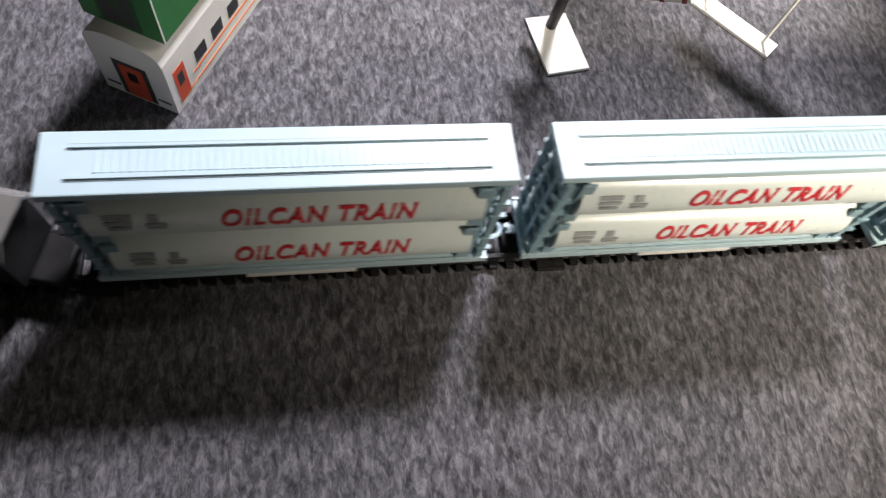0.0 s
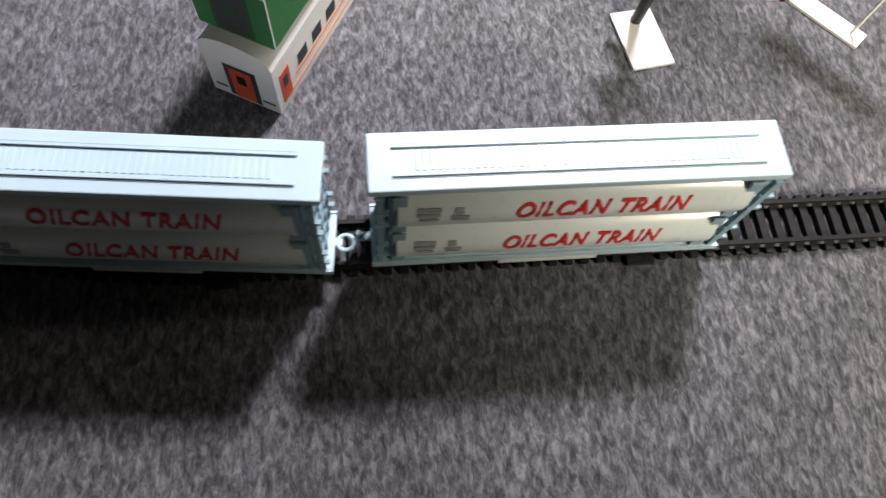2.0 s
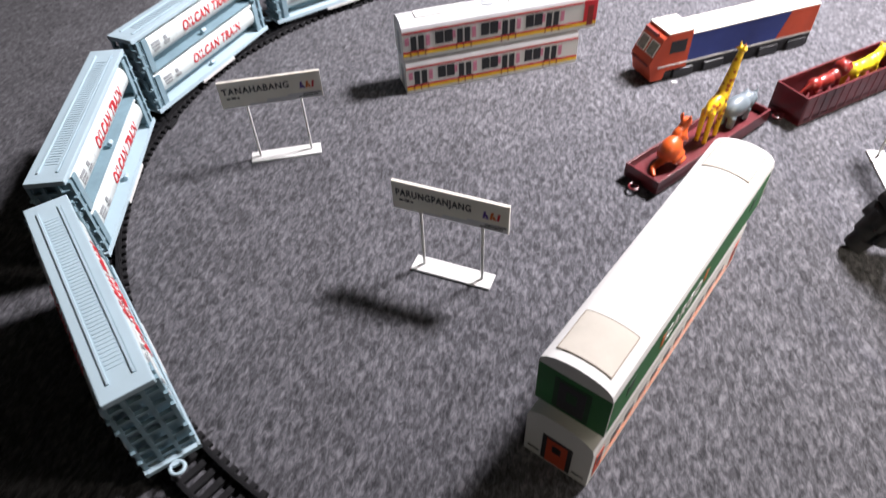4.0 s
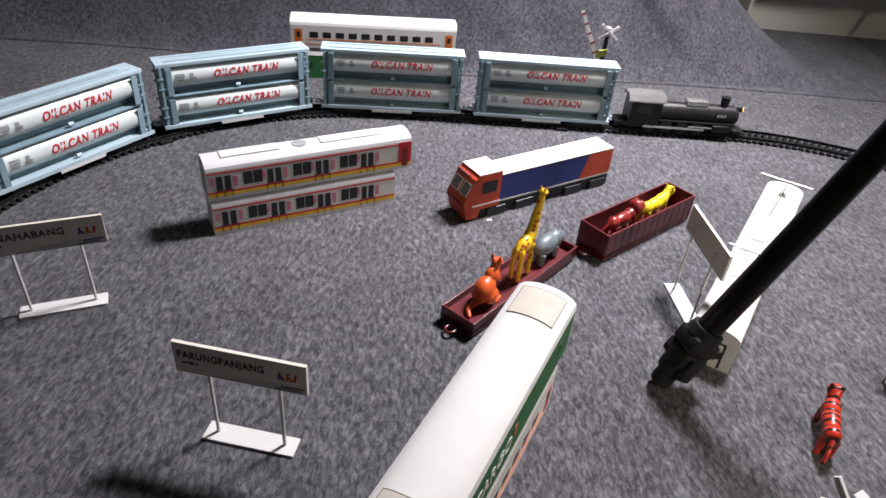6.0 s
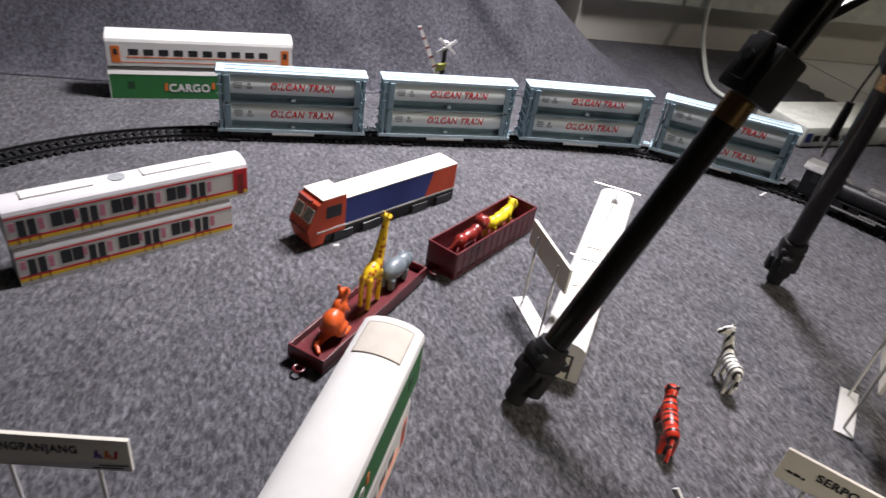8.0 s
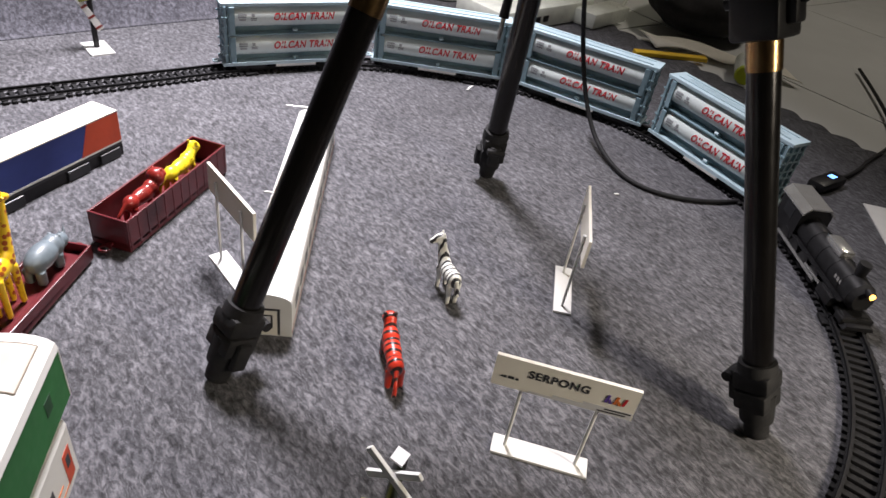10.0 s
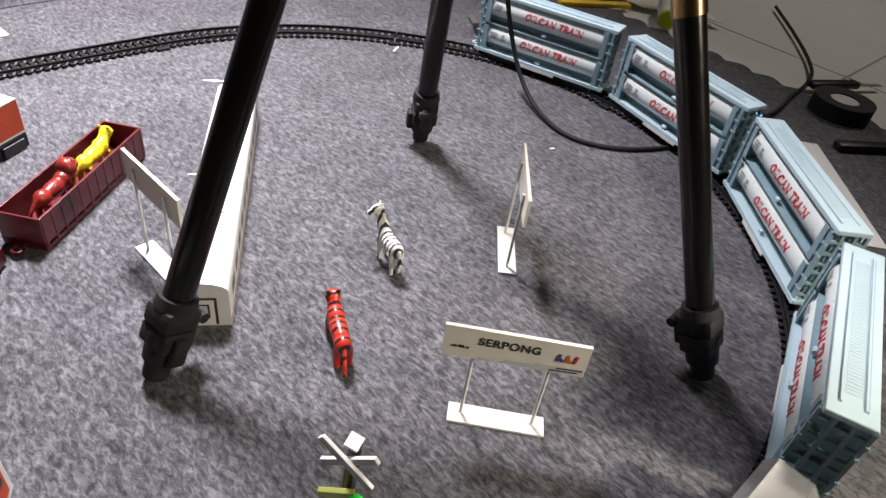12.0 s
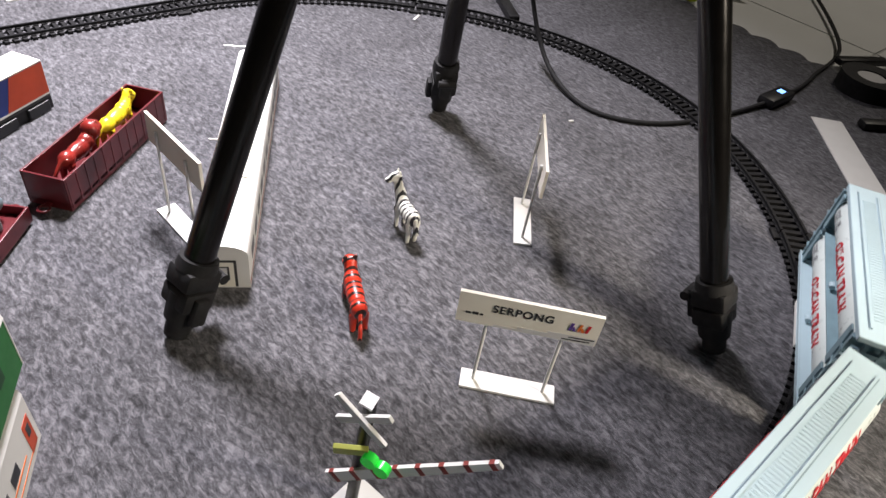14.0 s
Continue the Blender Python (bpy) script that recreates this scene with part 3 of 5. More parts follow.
def station_sign(at, name, km, label, group="station name boards"):
    w = thing("station_sign", label, "toy sign", at, group)
    bm = bmesh.new()
    box(bm, -0.0245, 0.0245, -0.0058, 0.0058, 0, 0.0016, 0.0002)
    part("base", bm, PAPER, w, smooth=0)
    for x in (-0.0180, 0.0180):
        bm = bmesh.new()
        rod(bm, (x, 0.0003, 0.0014), (x, 0.0003, 0.058), 0.0009, n=10)
        part("post", bm, PAPER, w)
    bm = bmesh.new()
    prism(bm, [(-0.0024, 0.0450), (-0.0006, 0.0450), (-0.0006, 0.0640), (-0.0024, 0.0640)], -0.033, 0.033)
    board = part("board", bm, PAPER2, w, smooth=0)
    m = pose(0, -0.0025, 0.0450, 90, 0, 0)
    bars("grey_wedge", [(-0.015, 0.0325, 0.0002, 0.0016), (-0.004, 0.0325, 0.0016, 0.0032), (0.010, 0.0325, 0.0032, 0.0046)], SILVERPAPER, board, m, 0.0001)
    bars("black_stripes", [(0.020, 0.032, 0.0022, 0.003), (0.017, 0.030, 0.0006, 0.0014)], PRINT, board, m @ pose(0, 0, 0, 0, 0, 2), 0.0002)
    if name:
        n = len(name)
        words("station_name", name, 0.0064, PRINT, board, m @ Matrix.Translation((-0.017 if n < 9 else -0.031, 0.0098, 0)), bold=0.00014, fit=0.028 if n < 9 else 0.043)
        bars("height_print", [(-0.029, -0.0265, 0.0062, 0.0074), (-0.0258, -0.023, 0.0062, 0.0078), (-0.0222, -0.0208, 0.0062, 0.0074)], PRINT, board, m)
        for mat, x in ((PURPLE, 0.0), (ORANGEDOOR, 0.0040), (REDC, 0.0078)):
            bm = bmesh.new()
            slab(bm, [(x, 0), (x + 0.0013, 0), (x + 0.0022, 0.0048), (x + 0.0009, 0.0048)], 0, 0.0002)
            if mat is not REDC:
                slab(bm, [(x + 0.0020, 0), (x + 0.0036, 0), (x + 0.0026, 0.0026), (x + 0.0016, 0.0024)], 0, 0.0003)
            part("logo_stroke", bm, mat, board, at=m @ Matrix.Translation((0.0185, 0.0078, 0)), smooth=0)
    return w


station_sign(pose(-0.2276, -0.1178, 0, 0, 0, -11.2), "PARUNGPANJANG", "", "white card station sign reading Parungpanjang, on two thin posts")
station_sign(pose(-0.3638, -0.0222, 0, 0, 0, 21.8), "TANAHABANG", "", "white card station sign reading Tanahabang, beside the curve")
station_sign(pose(0.1219, -0.1864, 0, 0, 0, -49), "SERPONG", "", "cream card station sign reading Serpong, on two thin posts")
station_sign(pose(0.2265, -0.0955, 0, 0, 0, 44.6), "", "", "white card station sign turned edge on, on two thin posts")
resize(station_sign(pose(0.042, 0.0125, 0, 0, 0, 93), "", "", "white card station sign beside the white coach, blank back showing"), 0.92, 1.0)

# ---- level crossing barriers ----


def crossing(at, up, turn, label, foot=(0, 0.002), head=(0, 0.002), boom_at=0.0225, reach=(-0.008, 0.062), buck=0):
    """up: degrees by which the boom is raised."""
    w = thing("crossing_barrier", label, "toy barrier", at, "level crossing barriers")
    bm = bmesh.new()
    box(bm, -0.0108, 0.0108, -0.017, 0.017, 0, 0.0016, 0.0002)
    part("base", bm, PAPER, w, smooth=0)
    bm = bmesh.new()
    rod(bm, (*foot, 0.0015), (*head, 0.078), 0.0027, 0.0024, n=14)
    part("post", bm, BLACK, w)
    k = boom_at / 0.078
    swing = pose(head[0], head[1], 0, 0, 0, turn + buck) @ Matrix.Translation((0, -0.002, 0))
    m = pose(foot[0] + (head[0] - foot[0]) * k, foot[1] + (head[1] - foot[1]) * k, boom_at, 0, 0, turn) @ pose(0, -0.0032, 0, 0, -up, 0)
    x0, x1 = reach
    bm = bmesh.new()
    prism(bm, [(-0.0008, -0.0032), (0.0008, -0.0032), (0.0008, 0.0032), (-0.0008, 0.0032)], x0, x1)
    for v in bm.verts:
        if v.co.x > 0.03:
            v.co.z *= 0.55
    boom = part("boom", bm, PAPER, w, "white striped barrier boom", at=m, smooth=0)
    for k in range(8):
        bm = bmesh.new()
        x = x0 + 0.002 + k * (x1 - x0 - 0.006) / 7
        hgt = 0.0033 - 0.0014 * (x - x0) / (x1 - x0)
        box(bm, x, x + 0.0022, -0.00095, 0.00095, -hgt, hgt)
        part("stripe", bm, BRICKRED, boom, smooth=0)
    bm = bmesh.new()
    box(bm, -0.0128, 0.0128, -0.0008, 0.0008, -0.0015, 0.0015, 0.0002)
    part("crossbuck_slat", bm, PAPER, w, at=swing @ pose(0, -0.0042, 0.076, 0, 40, 0), smooth=0)
    bm = bmesh.new()
    box(bm, -0.0128, 0.0128, -0.0008, 0.0008, -0.0015, 0.0015, 0.0002)
    part("crossbuck_slat", bm, PAPER, w, at=swing @ pose(0, -0.0022, 0.0745, 0, -36, 0), smooth=0)
    bm = bmesh.new()
    box(bm, -0.0065, 0.0065, -0.001, 0.001, -0.0048, 0.0048, 0.0003)
    part("notice_plate", bm, OLIVE, w, at=swing @ pose(-0.004, -0.0028, 0.052, 20, 0, 24), smooth=0)
    for x in (0.0040, 0.0095) if buck else ():
        bm = bmesh.new()
        rod(bm, (x, -0.0045, 0.053 - x * 0.35), (x, -0.001, 0.053 - x * 0.35), 0.0031, n=18)
        part("signal_lens", bm, NEON, w, at=swing)
    bm = bmesh.new()
    slab(bm, [(-0.0034, -0.0026), (0.0034, -0.0026), (0.0034, 0.0026), (-0.0034, 0.0026)], 0, 0.0008)
    part("cap", bm, SILVERPAPER, w, at=pose(head[0], head[1] + 0.001, 0.0785, 14, 10, 20), smooth=0)
    return w


crossing(pose(0.0246, -0.1999, 0, 0, 0, 9.5), 36, -66, "white card level crossing barrier, boom half raised, with crossed slats", (0.0006, 0.0105), (0, 0.004), 0.0310, (-0.013, 0.065), -10)
crossing(pose(0.055, 0.388, 0, 0, 0, 4), 117, 0, "white card level crossing barrier behind the track, boom raised", boom_at=0.030, reach=(-0.012, 0.074))

# ---- folded card railway models ----


def arch(width, eave, rise, n=10):
    """Roof outline over a body: a flat arc from eave to eave."""
    return [(-width / 2 * math.cos(math.pi * k / n), eave + rise * math.sin(math.pi * k / n) ** 0.8) for k in range(n + 1)]


def flat_on_side(name, rects, mat, parent, side, width, depth=0.00018):
    """Thin printed patches on a long side; x along the model, z up."""
    bm = bmesh.new()
    y = side * width / 2
    for x0, x1, z0, z1 in rects:
        box(bm, x0, x1, min(y, y + side * depth), max(y, y + side * depth), z0, z1)
    return part(name, bm, mat, parent, smooth=0)


def flat_on_end(name, rects, mat, parent, x, out, depth=0.00018):
    bm = bmesh.new()
    for y0, y1, z0, z1 in rects:
        box(bm, min(x, x + out * depth), max(x, x + out * depth), y0, y1, z0, z1)
    return part(name, bm, mat, parent, smooth=0)


def commuter_car(at, length, cab, label):
    """One side starts at x = 0; the seen long side lies at y = -width / 2."""
    w = thing("card_commuter_car", label, "card train", at, "stacked card commuter cars")
    wd, h = 0.024, 0.0205
    bm = bmesh.new()
    box(bm, 0, length, -wd / 2, wd / 2, 0, h)
    body = part("body", bm, PAPER, w, smooth=0)
    bm = bmesh.new()
    prism(bm, [(-wd / 2, h)] + arch(wd, h, 0.0055)[1:-1] + [(wd / 2, h)], 0, length)
    roof = part("roof", bm, SILVERPAPER, w, "pale grey curved card roof", smooth=30)
    for x0, x1 in ((0.012, 0.052), (0.082, 0.128)):
        bm = bmesh.new()
        box(bm, x0, x1, -0.005, 0.005, h + 0.0045, h + 0.0062, 0.0003)
        part("air_conditioner", bm, PAPER, roof, smooth=0)
    bm = bmesh.new()
    rod(bm, (0.067, 0, h + 0.0053), (0.067, 0, h + 0.0058), 0.0052, n=24)
    part("roof_fan", bm, GREYPRINT, roof)
    for side in (-1, 1):
        flat_on_side("yellow_stripe", [(0, length, 0.0024, 0.0046)], YELLOW, body, side, wd)
        flat_on_side("red_stripe", [(0, length, 0.0047, 0.0060), (0, length, 0.0184, 0.0194)], REDC, body, side, wd)
        for k in range(4):
            x = 0.006 + k * 0.0345
            if x + 0.012 < length:
                flat_on_side("door", [(x, x + 0.0042, 0.0062, 0.0165), (x + 0.0056, x + 0.0098, 0.0062, 0.0165)], GLASSP, body, side, wd, 0.00022)
                flat_on_side("poster", [(x - 0.0042, x - 0.0012, 0.0105, 0.016), (x + 0.0112, x + 0.0142, 0.0085, 0.016)], PINK, body, side, wd, 0.0002)
                flat_on_side("door_step", [(x - 0.0008, x - 0.0001, 0.0014, 0.0066), (x + 0.0046, x + 0.0053, 0.0014, 0.0066), (x + 0.0102, x + 0.0109, 0.0014, 0.0066)], BRICKRED, body, side, wd, 0.0003)
            x += 0.0182
            if x + 0.014 < length - (0.012 if cab else 0):
                flat_on_side("window", [(x, x + 0.0062, 0.0084, 0.0172), (x + 0.0068, x + 0.013, 0.0084, 0.0172)], GLASSP, body, side, wd, 0.00022)
    if cab:
        flat_on_side("cab_panel", [(length - 0.0105, length, 0.0058, 0.0205)], REDC, body, -1, wd, 0.00026)
        flat_on_side("cab_door", [(length - 0.0075, length - 0.0028, 0.002, 0.0165)], BRICKRED, body, -1, wd, 0.0003)
        flat_on_end("cab_front", [(-0.0115, 0.0115, 0.0056, 0.0205)], REDC, body, length, 1)
        flat_on_end("windscreen", [(-0.009, 0.009, 0.0105, 0.018)], GLASSP, body, length, 1, 0.0003)
    flat_on_end("gangway", [(-0.004, 0.004, 0.001, 0.017)], GREYPRINT, body, 0, -1)
    return w


KRL = pose(-0.294, 0.0644, 0, 0, 0, 26.8) @ Matrix.Translation((0, 0.012, 0))
resize(commuter_car(KRL, 0.137, False, "white card commuter car with red and yellow stripes, under another"), 1.05, 1.13)
resize(commuter_car(KRL @ Matrix.Translation((-0.001, 0.0005, 0.0289)), 0.150, True, "white card commuter train car with a red cab, stacked on another"), 1.055, 1.13)


def card_coach(at, length, label, end_door=ORANGEDOOR, h=0.0225):
    w = thing("card_coach", label, "card train", at)
    wd = 0.033
    bm = bmesh.new()
    box(bm, 0, length, -wd / 2, wd / 2, 0, h)
    body = part("body", bm, PAPER, w, smooth=0)
    bm = bmesh.new()
    prism(bm, [(-wd / 2, h)] + arch(wd, h, 0.0068)[1:-1] + [(wd / 2, h)], -0.0003, length + 0.0003)
    part("roof", bm, PAPER, w, smooth=30)
    for side in (-1, 1):
        flat_on_side("sill_line", [(0.004, length - 0.004, 0.0035, 0.0041), (0.016, length - 0.016, 0.0082, 0.009)], ORANGEDOOR, body, side, wd)
        for x in (0.004, length - 0.011):
            d = flat_on_side("door", [(x, x + 0.0075, 0.003, 0.0188)], end_door, body, side, wd)
            flat_on_side("door_window", [(x + 0.002, x + 0.0055, 0.0105, 0.0160)], GLASSP, d, side, wd, 0.0003)
        n = int((length - 0.036) / 0.0125)
        for k in range(n):
            x = 0.019 + k * (length - 0.038) / n
            flat_on_side("window", [(x, x + 0.0082, 0.0105, 0.0162)], GLASSP, body, side, wd)
    for x, out in ((0, -1), (length, 1)):
        g = flat_on_end("end_doorway", [(-0.0075, 0.0075, 0.001, 0.0195)], PRINT, body, x, out)
        flat_on_end("end_door", [(-0.0052, 0.0052, 0.001, 0.0178)], end_door, g, x, out, 0.0003)
        flat_on_end("end_window", [(-0.0022, 0.0022, 0.0100, 0.0150)], GLASSP, g, x, out, 0.0004)
        flat_on_end("buffer_line", [(-0.0145, -0.0085, 0.004, 0.005), (0.0085, 0.0145, 0.004, 0.005)], PRINT, body, x, out)
    return w


def cargo_van(at, length, label):
    w = thing("card_cargo_van", label, "card train", at)
    wd, h = 0.0335, 0.0240
    bm = bmesh.new()
    box(bm, 0, length, -wd / 2, wd / 2, 0, h)
    body = part("body", bm, GREEN, w, smooth=0)
    bm = bmesh.new()
    prism(bm, [(-wd / 2 - 0.0002, h)] + arch(wd + 0.0004, h, 0.0078)[1:-1] + [(wd / 2 + 0.0002, h)], -0.0003, length + 0.0003)
    roof = part("roof", bm, PAPER, w, "white curved card roof", smooth=30)
    for x in (0.005, length - 0.029):  # pencilled hatch outlines on the roof
        bm = bmesh.new()
        pts = arch(wd + 0.0008, h, 0.0080, 24)[6:19]
        for (y0, z0), (y1, z1) in zip(pts, pts[1:]):
            for xx in (x, x + 0.024):
                rod(bm, (xx, y0, z0), (xx, y1, z1), 0.00035, n=5)
        for y, z in (pts[0], pts[-1]):
            rod(bm, (x, y, z), (x + 0.024, y, z), 0.00035, n=5)
        part("hatch_outline", bm, SKETCH, roof)
        bm = bmesh.new()
        prism(bm, pts + [(y, z + 0.00018) for y, z in pts[::-1]], x, x + 0.024)
        part("hatch", bm, AGED, roof, smooth=30)
    for side in (-1, 1):
        m = pose(0.052 if side < 0 else length - 0.052, side * (wd / 2 + 0.0002), 0.0075, 90, 0, 0 if side < 0 else 180)
        words("lettering", "CARGO", 0.0118, PAPER, body, m, bold=0.0003, fit=0.040)
        for flash in ((-0.004, -0.001, 0.001, 0.009), (0.0425, 0.0455, 0.003, 0.010)):
            bars("lettering_flash", [flash], ORANGEDOOR, body, m)
        for x in (0.016, length - 0.022):
            flat_on_side("vent", [(x, x + 0.006, 0.010, 0.017)], GREENDARK, body, side, wd)
        for x in (0, length - 0.0007):
            flat_on_side("corner_edge", [(x, x + 0.0007, 0, h)], PAPER, body, side, wd)
    for x, out in ((0, -1), (length, 1)):
        g = flat_on_end("end_doorway", [(-0.0085, 0.0085, 0.001, 0.0205)], GREENDARK, body, x, out)
        flat_on_end("end_door", [(-0.0062, 0.0062, 0.002, 0.0188)], PRINT, g, x, out, 0.0003)
        flat_on_end("end_window", [(-0.0025, 0.0025, 0.009, 0.0150)], GREENDARK, g, x, out, 0.0004)
    return w


NEAR = pose(-0.1474, -0.2365, 0, 0, 0, 62.1) @ Matrix.Translation((0, 0.0165, 0))
resize(card_coach(NEAR, 0.172, "white card coach with orange doors under a green van", ORANGE, 0.0255), 1.0, 1.15)
resize(cargo_van(NEAR @ Matrix.Translation((0.0055, 0, 0.0371)), 0.177, "green card cargo van with a white roof, stacked on a coach"), 1.0, 1.12)
FAR = pose(-0.293, 0.384, 0, 0, 0, 5.0) @ Matrix.Translation((0, 0.015, 0))
resize(cargo_van(FAR, 0.161, "green card cargo van behind the track, under a coach"), 1.08, 1.08)
resize(card_coach(FAR @ Matrix.Translation((0.001, 0, 0.0345)), 0.168, "white card coach with orange doors, stacked on a green van"), 1.08, 1.08)


def white_coach():
    w = thing("card_railcar", "white card railcar model with a wire pantograph on its roof", "card train", pose(0.0502, -0.0535, 0, 0, 0, 56.0) @ Matrix.Translation((0, 0.015, 0)))
    length, wd, h = 0.230, 0.030, 0.024
    bm = bmesh.new()
    box(bm, 0, length, -wd / 2, wd / 2, 0, h)
    body = part("body", bm, PAPER, w, smooth=0)
    bm = bmesh.new()
    prism(bm, [(-wd / 2, h)] + arch(wd, h, 0.0065)[1:-1] + [(wd / 2, h)], 0, length)
    roof = part("roof", bm, PAPER, w, smooth=30)
    for x in (0.062, 0.118):
        bm = bmesh.new()
        prism(bm, [(y, z + 0.0001) for y, z in arch(wd, h, 0.0066)[3:8]] + [(y, z + 0.0008) for y, z in arch(wd, h, 0.0066)[3:8][::-1]], x, x + 0.034)
        part("roof_panel", bm, PAPER2, roof, smooth=0)
    g = flat_on_end("doorway", [(-0.0085, 0.0085, 0.001, 0.0205)], PRINT, body, 0, -1)
    flat_on_end("door", [(-0.007, 0.007, 0.001, 0.019)], PAPER2, g, 0, -1, 0.0003)
    flat_on_end("door_frame", [(-0.0045, 0.0045, 0.006, 0.016)], PRINT, g, 0, -1, 0.0004)
    flat_on_end("door_window", [(-0.0034, 0.0034, 0.007, 0.015)], SILVERPAPER, g, 0, -1, 0.0005)
    for side in (-1, 1):
        flat_on_side("sill_line", [(0, length, 0.003, 0.0042)], BRICKRED, body, side, wd)
        for k in range(11):
            x = 0.014 + k * 0.0192
            flat_on_side("window", [(x, x + 0.011, 0.0098, 0.0172)], GLASSP, body, side, wd)
    for k, x in enumerate((0.100, 0.205)):
        m = pose(x, 0, h + 0.0064)
        bm = bmesh.new()
        if k == 0:
            rod(bm, (0, -0.004, 0.0006), (0, 0.018, 0.0004), 0.0007, n=8)
        else:
            box(bm, -0.004, 0.004, -0.003, 0.003, 0, 0.0008)
            rod(bm, (0, 0, 0.0006), (0.006, 0, 0.007), 0.0005, n=8)
            rod(bm, (0.006, 0, 0.007), (0.001, 0, 0.0125), 0.0005, n=8)
            rod(bm, (0.001, -0.019, 0.0125), (0.001, 0.021, 0.0125), 0.0005, n=8)
            rod(bm, (-0.042, 0.002, 0.0004), (0.0, 0, 0.0006), 0.0006, n=8)
        part("pantograph" if k else "roof_wire", bm, WIRE, w, at=m)
    return w


white_coach()


def card_diesel():
    """Nose towards -x; the near long side at y = -width / 2."""
    w = thing("card_diesel_locomotive", "red and blue card diesel locomotive with a cream roof", "card train", pose(-0.107, 0.1015, 0, 0, 0, 30.8) @ Matrix.Translation((0, 0.0125, 0)))
    length, wd, h = 0.150, 0.025, 0.0325
    bm = bmesh.new()
    box(bm, 0.012, length, -wd / 2 + 0.002, wd / 2 - 0.002, 0, 0.0085)
    under = part("underframe", bm, BLACK, w, smooth=0)
    for x in (0.020, 0.048, 0.100, 0.128):
        bm = bmesh.new()
        box(bm, x, x + 0.018, -wd / 2 - 0.0002, -wd / 2 + 0.002, 0.0006, 0.0075, 0.0006)
        part("bogie", bm, GLASSP, under, smooth=0)
    bm = bmesh.new()
    box(bm, 0.030, length - 0.001, -wd / 2 + 0.0012, wd / 2 - 0.0012, 0.0085, h)
    hood = part("hood", bm, BLUE, w, smooth=0)
    for side in (-1, 1):
        ww = wd - 0.0024
        flat_on_side("white_line", [(0.030, length - 0.001, 0.0105, 0.0118)], PAPER, hood, side, ww, 0.0002)
        flat_on_side("grille", [(0.030, length - 0.001, 0.0085, 0.0103)], PRINT, hood, side, ww, 0.0002)
        bm = bmesh.new()
        y = side * ww / 2
        pts = [(length - 0.036, 0.0118), (length - 0.001, 0.0118), (length - 0.001, h - 0.0004), (length - 0.028, h - 0.0004)]
        a = [bm.verts.new((px, y + side * 0.0002, pz)) for px, pz in pts]
        b = [bm.verts.new((px, y, pz)) for px, pz in pts]
        bm.faces.new(a), bm.faces.new(b)
        for k in range(4):
            bm.faces.new((a[k], a[(k + 1) % 4], b[(k + 1) % 4], b[k]))
        part("red_panel", bm, ORANGE, hood, smooth=0)
    bm = bmesh.new()
    box(bm, 0.028, length - 0.001, -wd / 2 + 0.001, wd / 2 - 0.001, h, h + 0.0008)
    part("hood_roof", bm, PAPER2, w, smooth=0)
    bm = bmesh.new()  # cab with a raked nose
    prof = [(0.000, 0.002), (-0.004, 0.0165), (0.005, 0.0335), (0.0095, 0.0365), (0.030, 0.0365), (0.030, 0.0085), (0.012, 0.0085), (0.010, 0.002)]
    a = [bm.verts.new((x, -wd / 2, z)) for x, z in prof]
    b = [bm.verts.new((x, wd / 2, z)) for x, z in prof]
    bm.faces.new(a), bm.faces.new(b[::-1])
    for k in range(len(prof)):
        bm.faces.new((a[k], a[(k + 1) % 8], b[(k + 1) % 8], b[k]))
    cab = part("cab", bm, ORANGE, w, smooth=0)
    bm = bmesh.new()
    box(bm, 0.0085, 0.0305, -wd / 2, wd / 2, 0.0366, 0.0374)
    part("cab_roof", bm, PAPER2, w, smooth=0)
    slope = math.degrees(math.atan2(0.009, 0.017))
    for y in (-0.0062, 0.0062):
        bm = bmesh.new()
        box(bm, -0.0003, 0.0001, -0.0052, 0.0052, -0.0055, 0.0055)
        f = part("windscreen_frame", bm, PAPER2, cab, at=pose(0.0008, y, 0.0255, 0, slope, 0), smooth=0)
        bm = bmesh.new()
        box(bm, -0.0006, 0.0, -0.0042, 0.0042, -0.0045, 0.0045)
        part("windscreen", bm, WINDOWGREY, f, smooth=0)
    for side in (-1, 1):
        flat_on_side("cab_window", [(0.012, 0.026, 0.0215, 0.031)], GLASSP, cab, side, wd, 0.0003)
        flat_on_side("white_line", [(0.004, 0.030, 0.0118, 0.013)], PAPER, cab, side, wd, 0.0003)
    bm = bmesh.new()
    box(bm, -0.0052, -0.0036, -0.011, 0.011, 0.0145, 0.0155)
    part("bumper_bar", bm, BRICKRED, cab, smooth=0)
    bm = bmesh.new()
    box(bm, 0.001, 0.003, -0.008, 0.008, 0.0345, 0.0372)
    part("lamp_bar", bm, BRICKRED, cab, smooth=0)
    return w


resize(card_diesel(), 1.02, 1.1)

# ---- maroon toy wagons and their animals ----


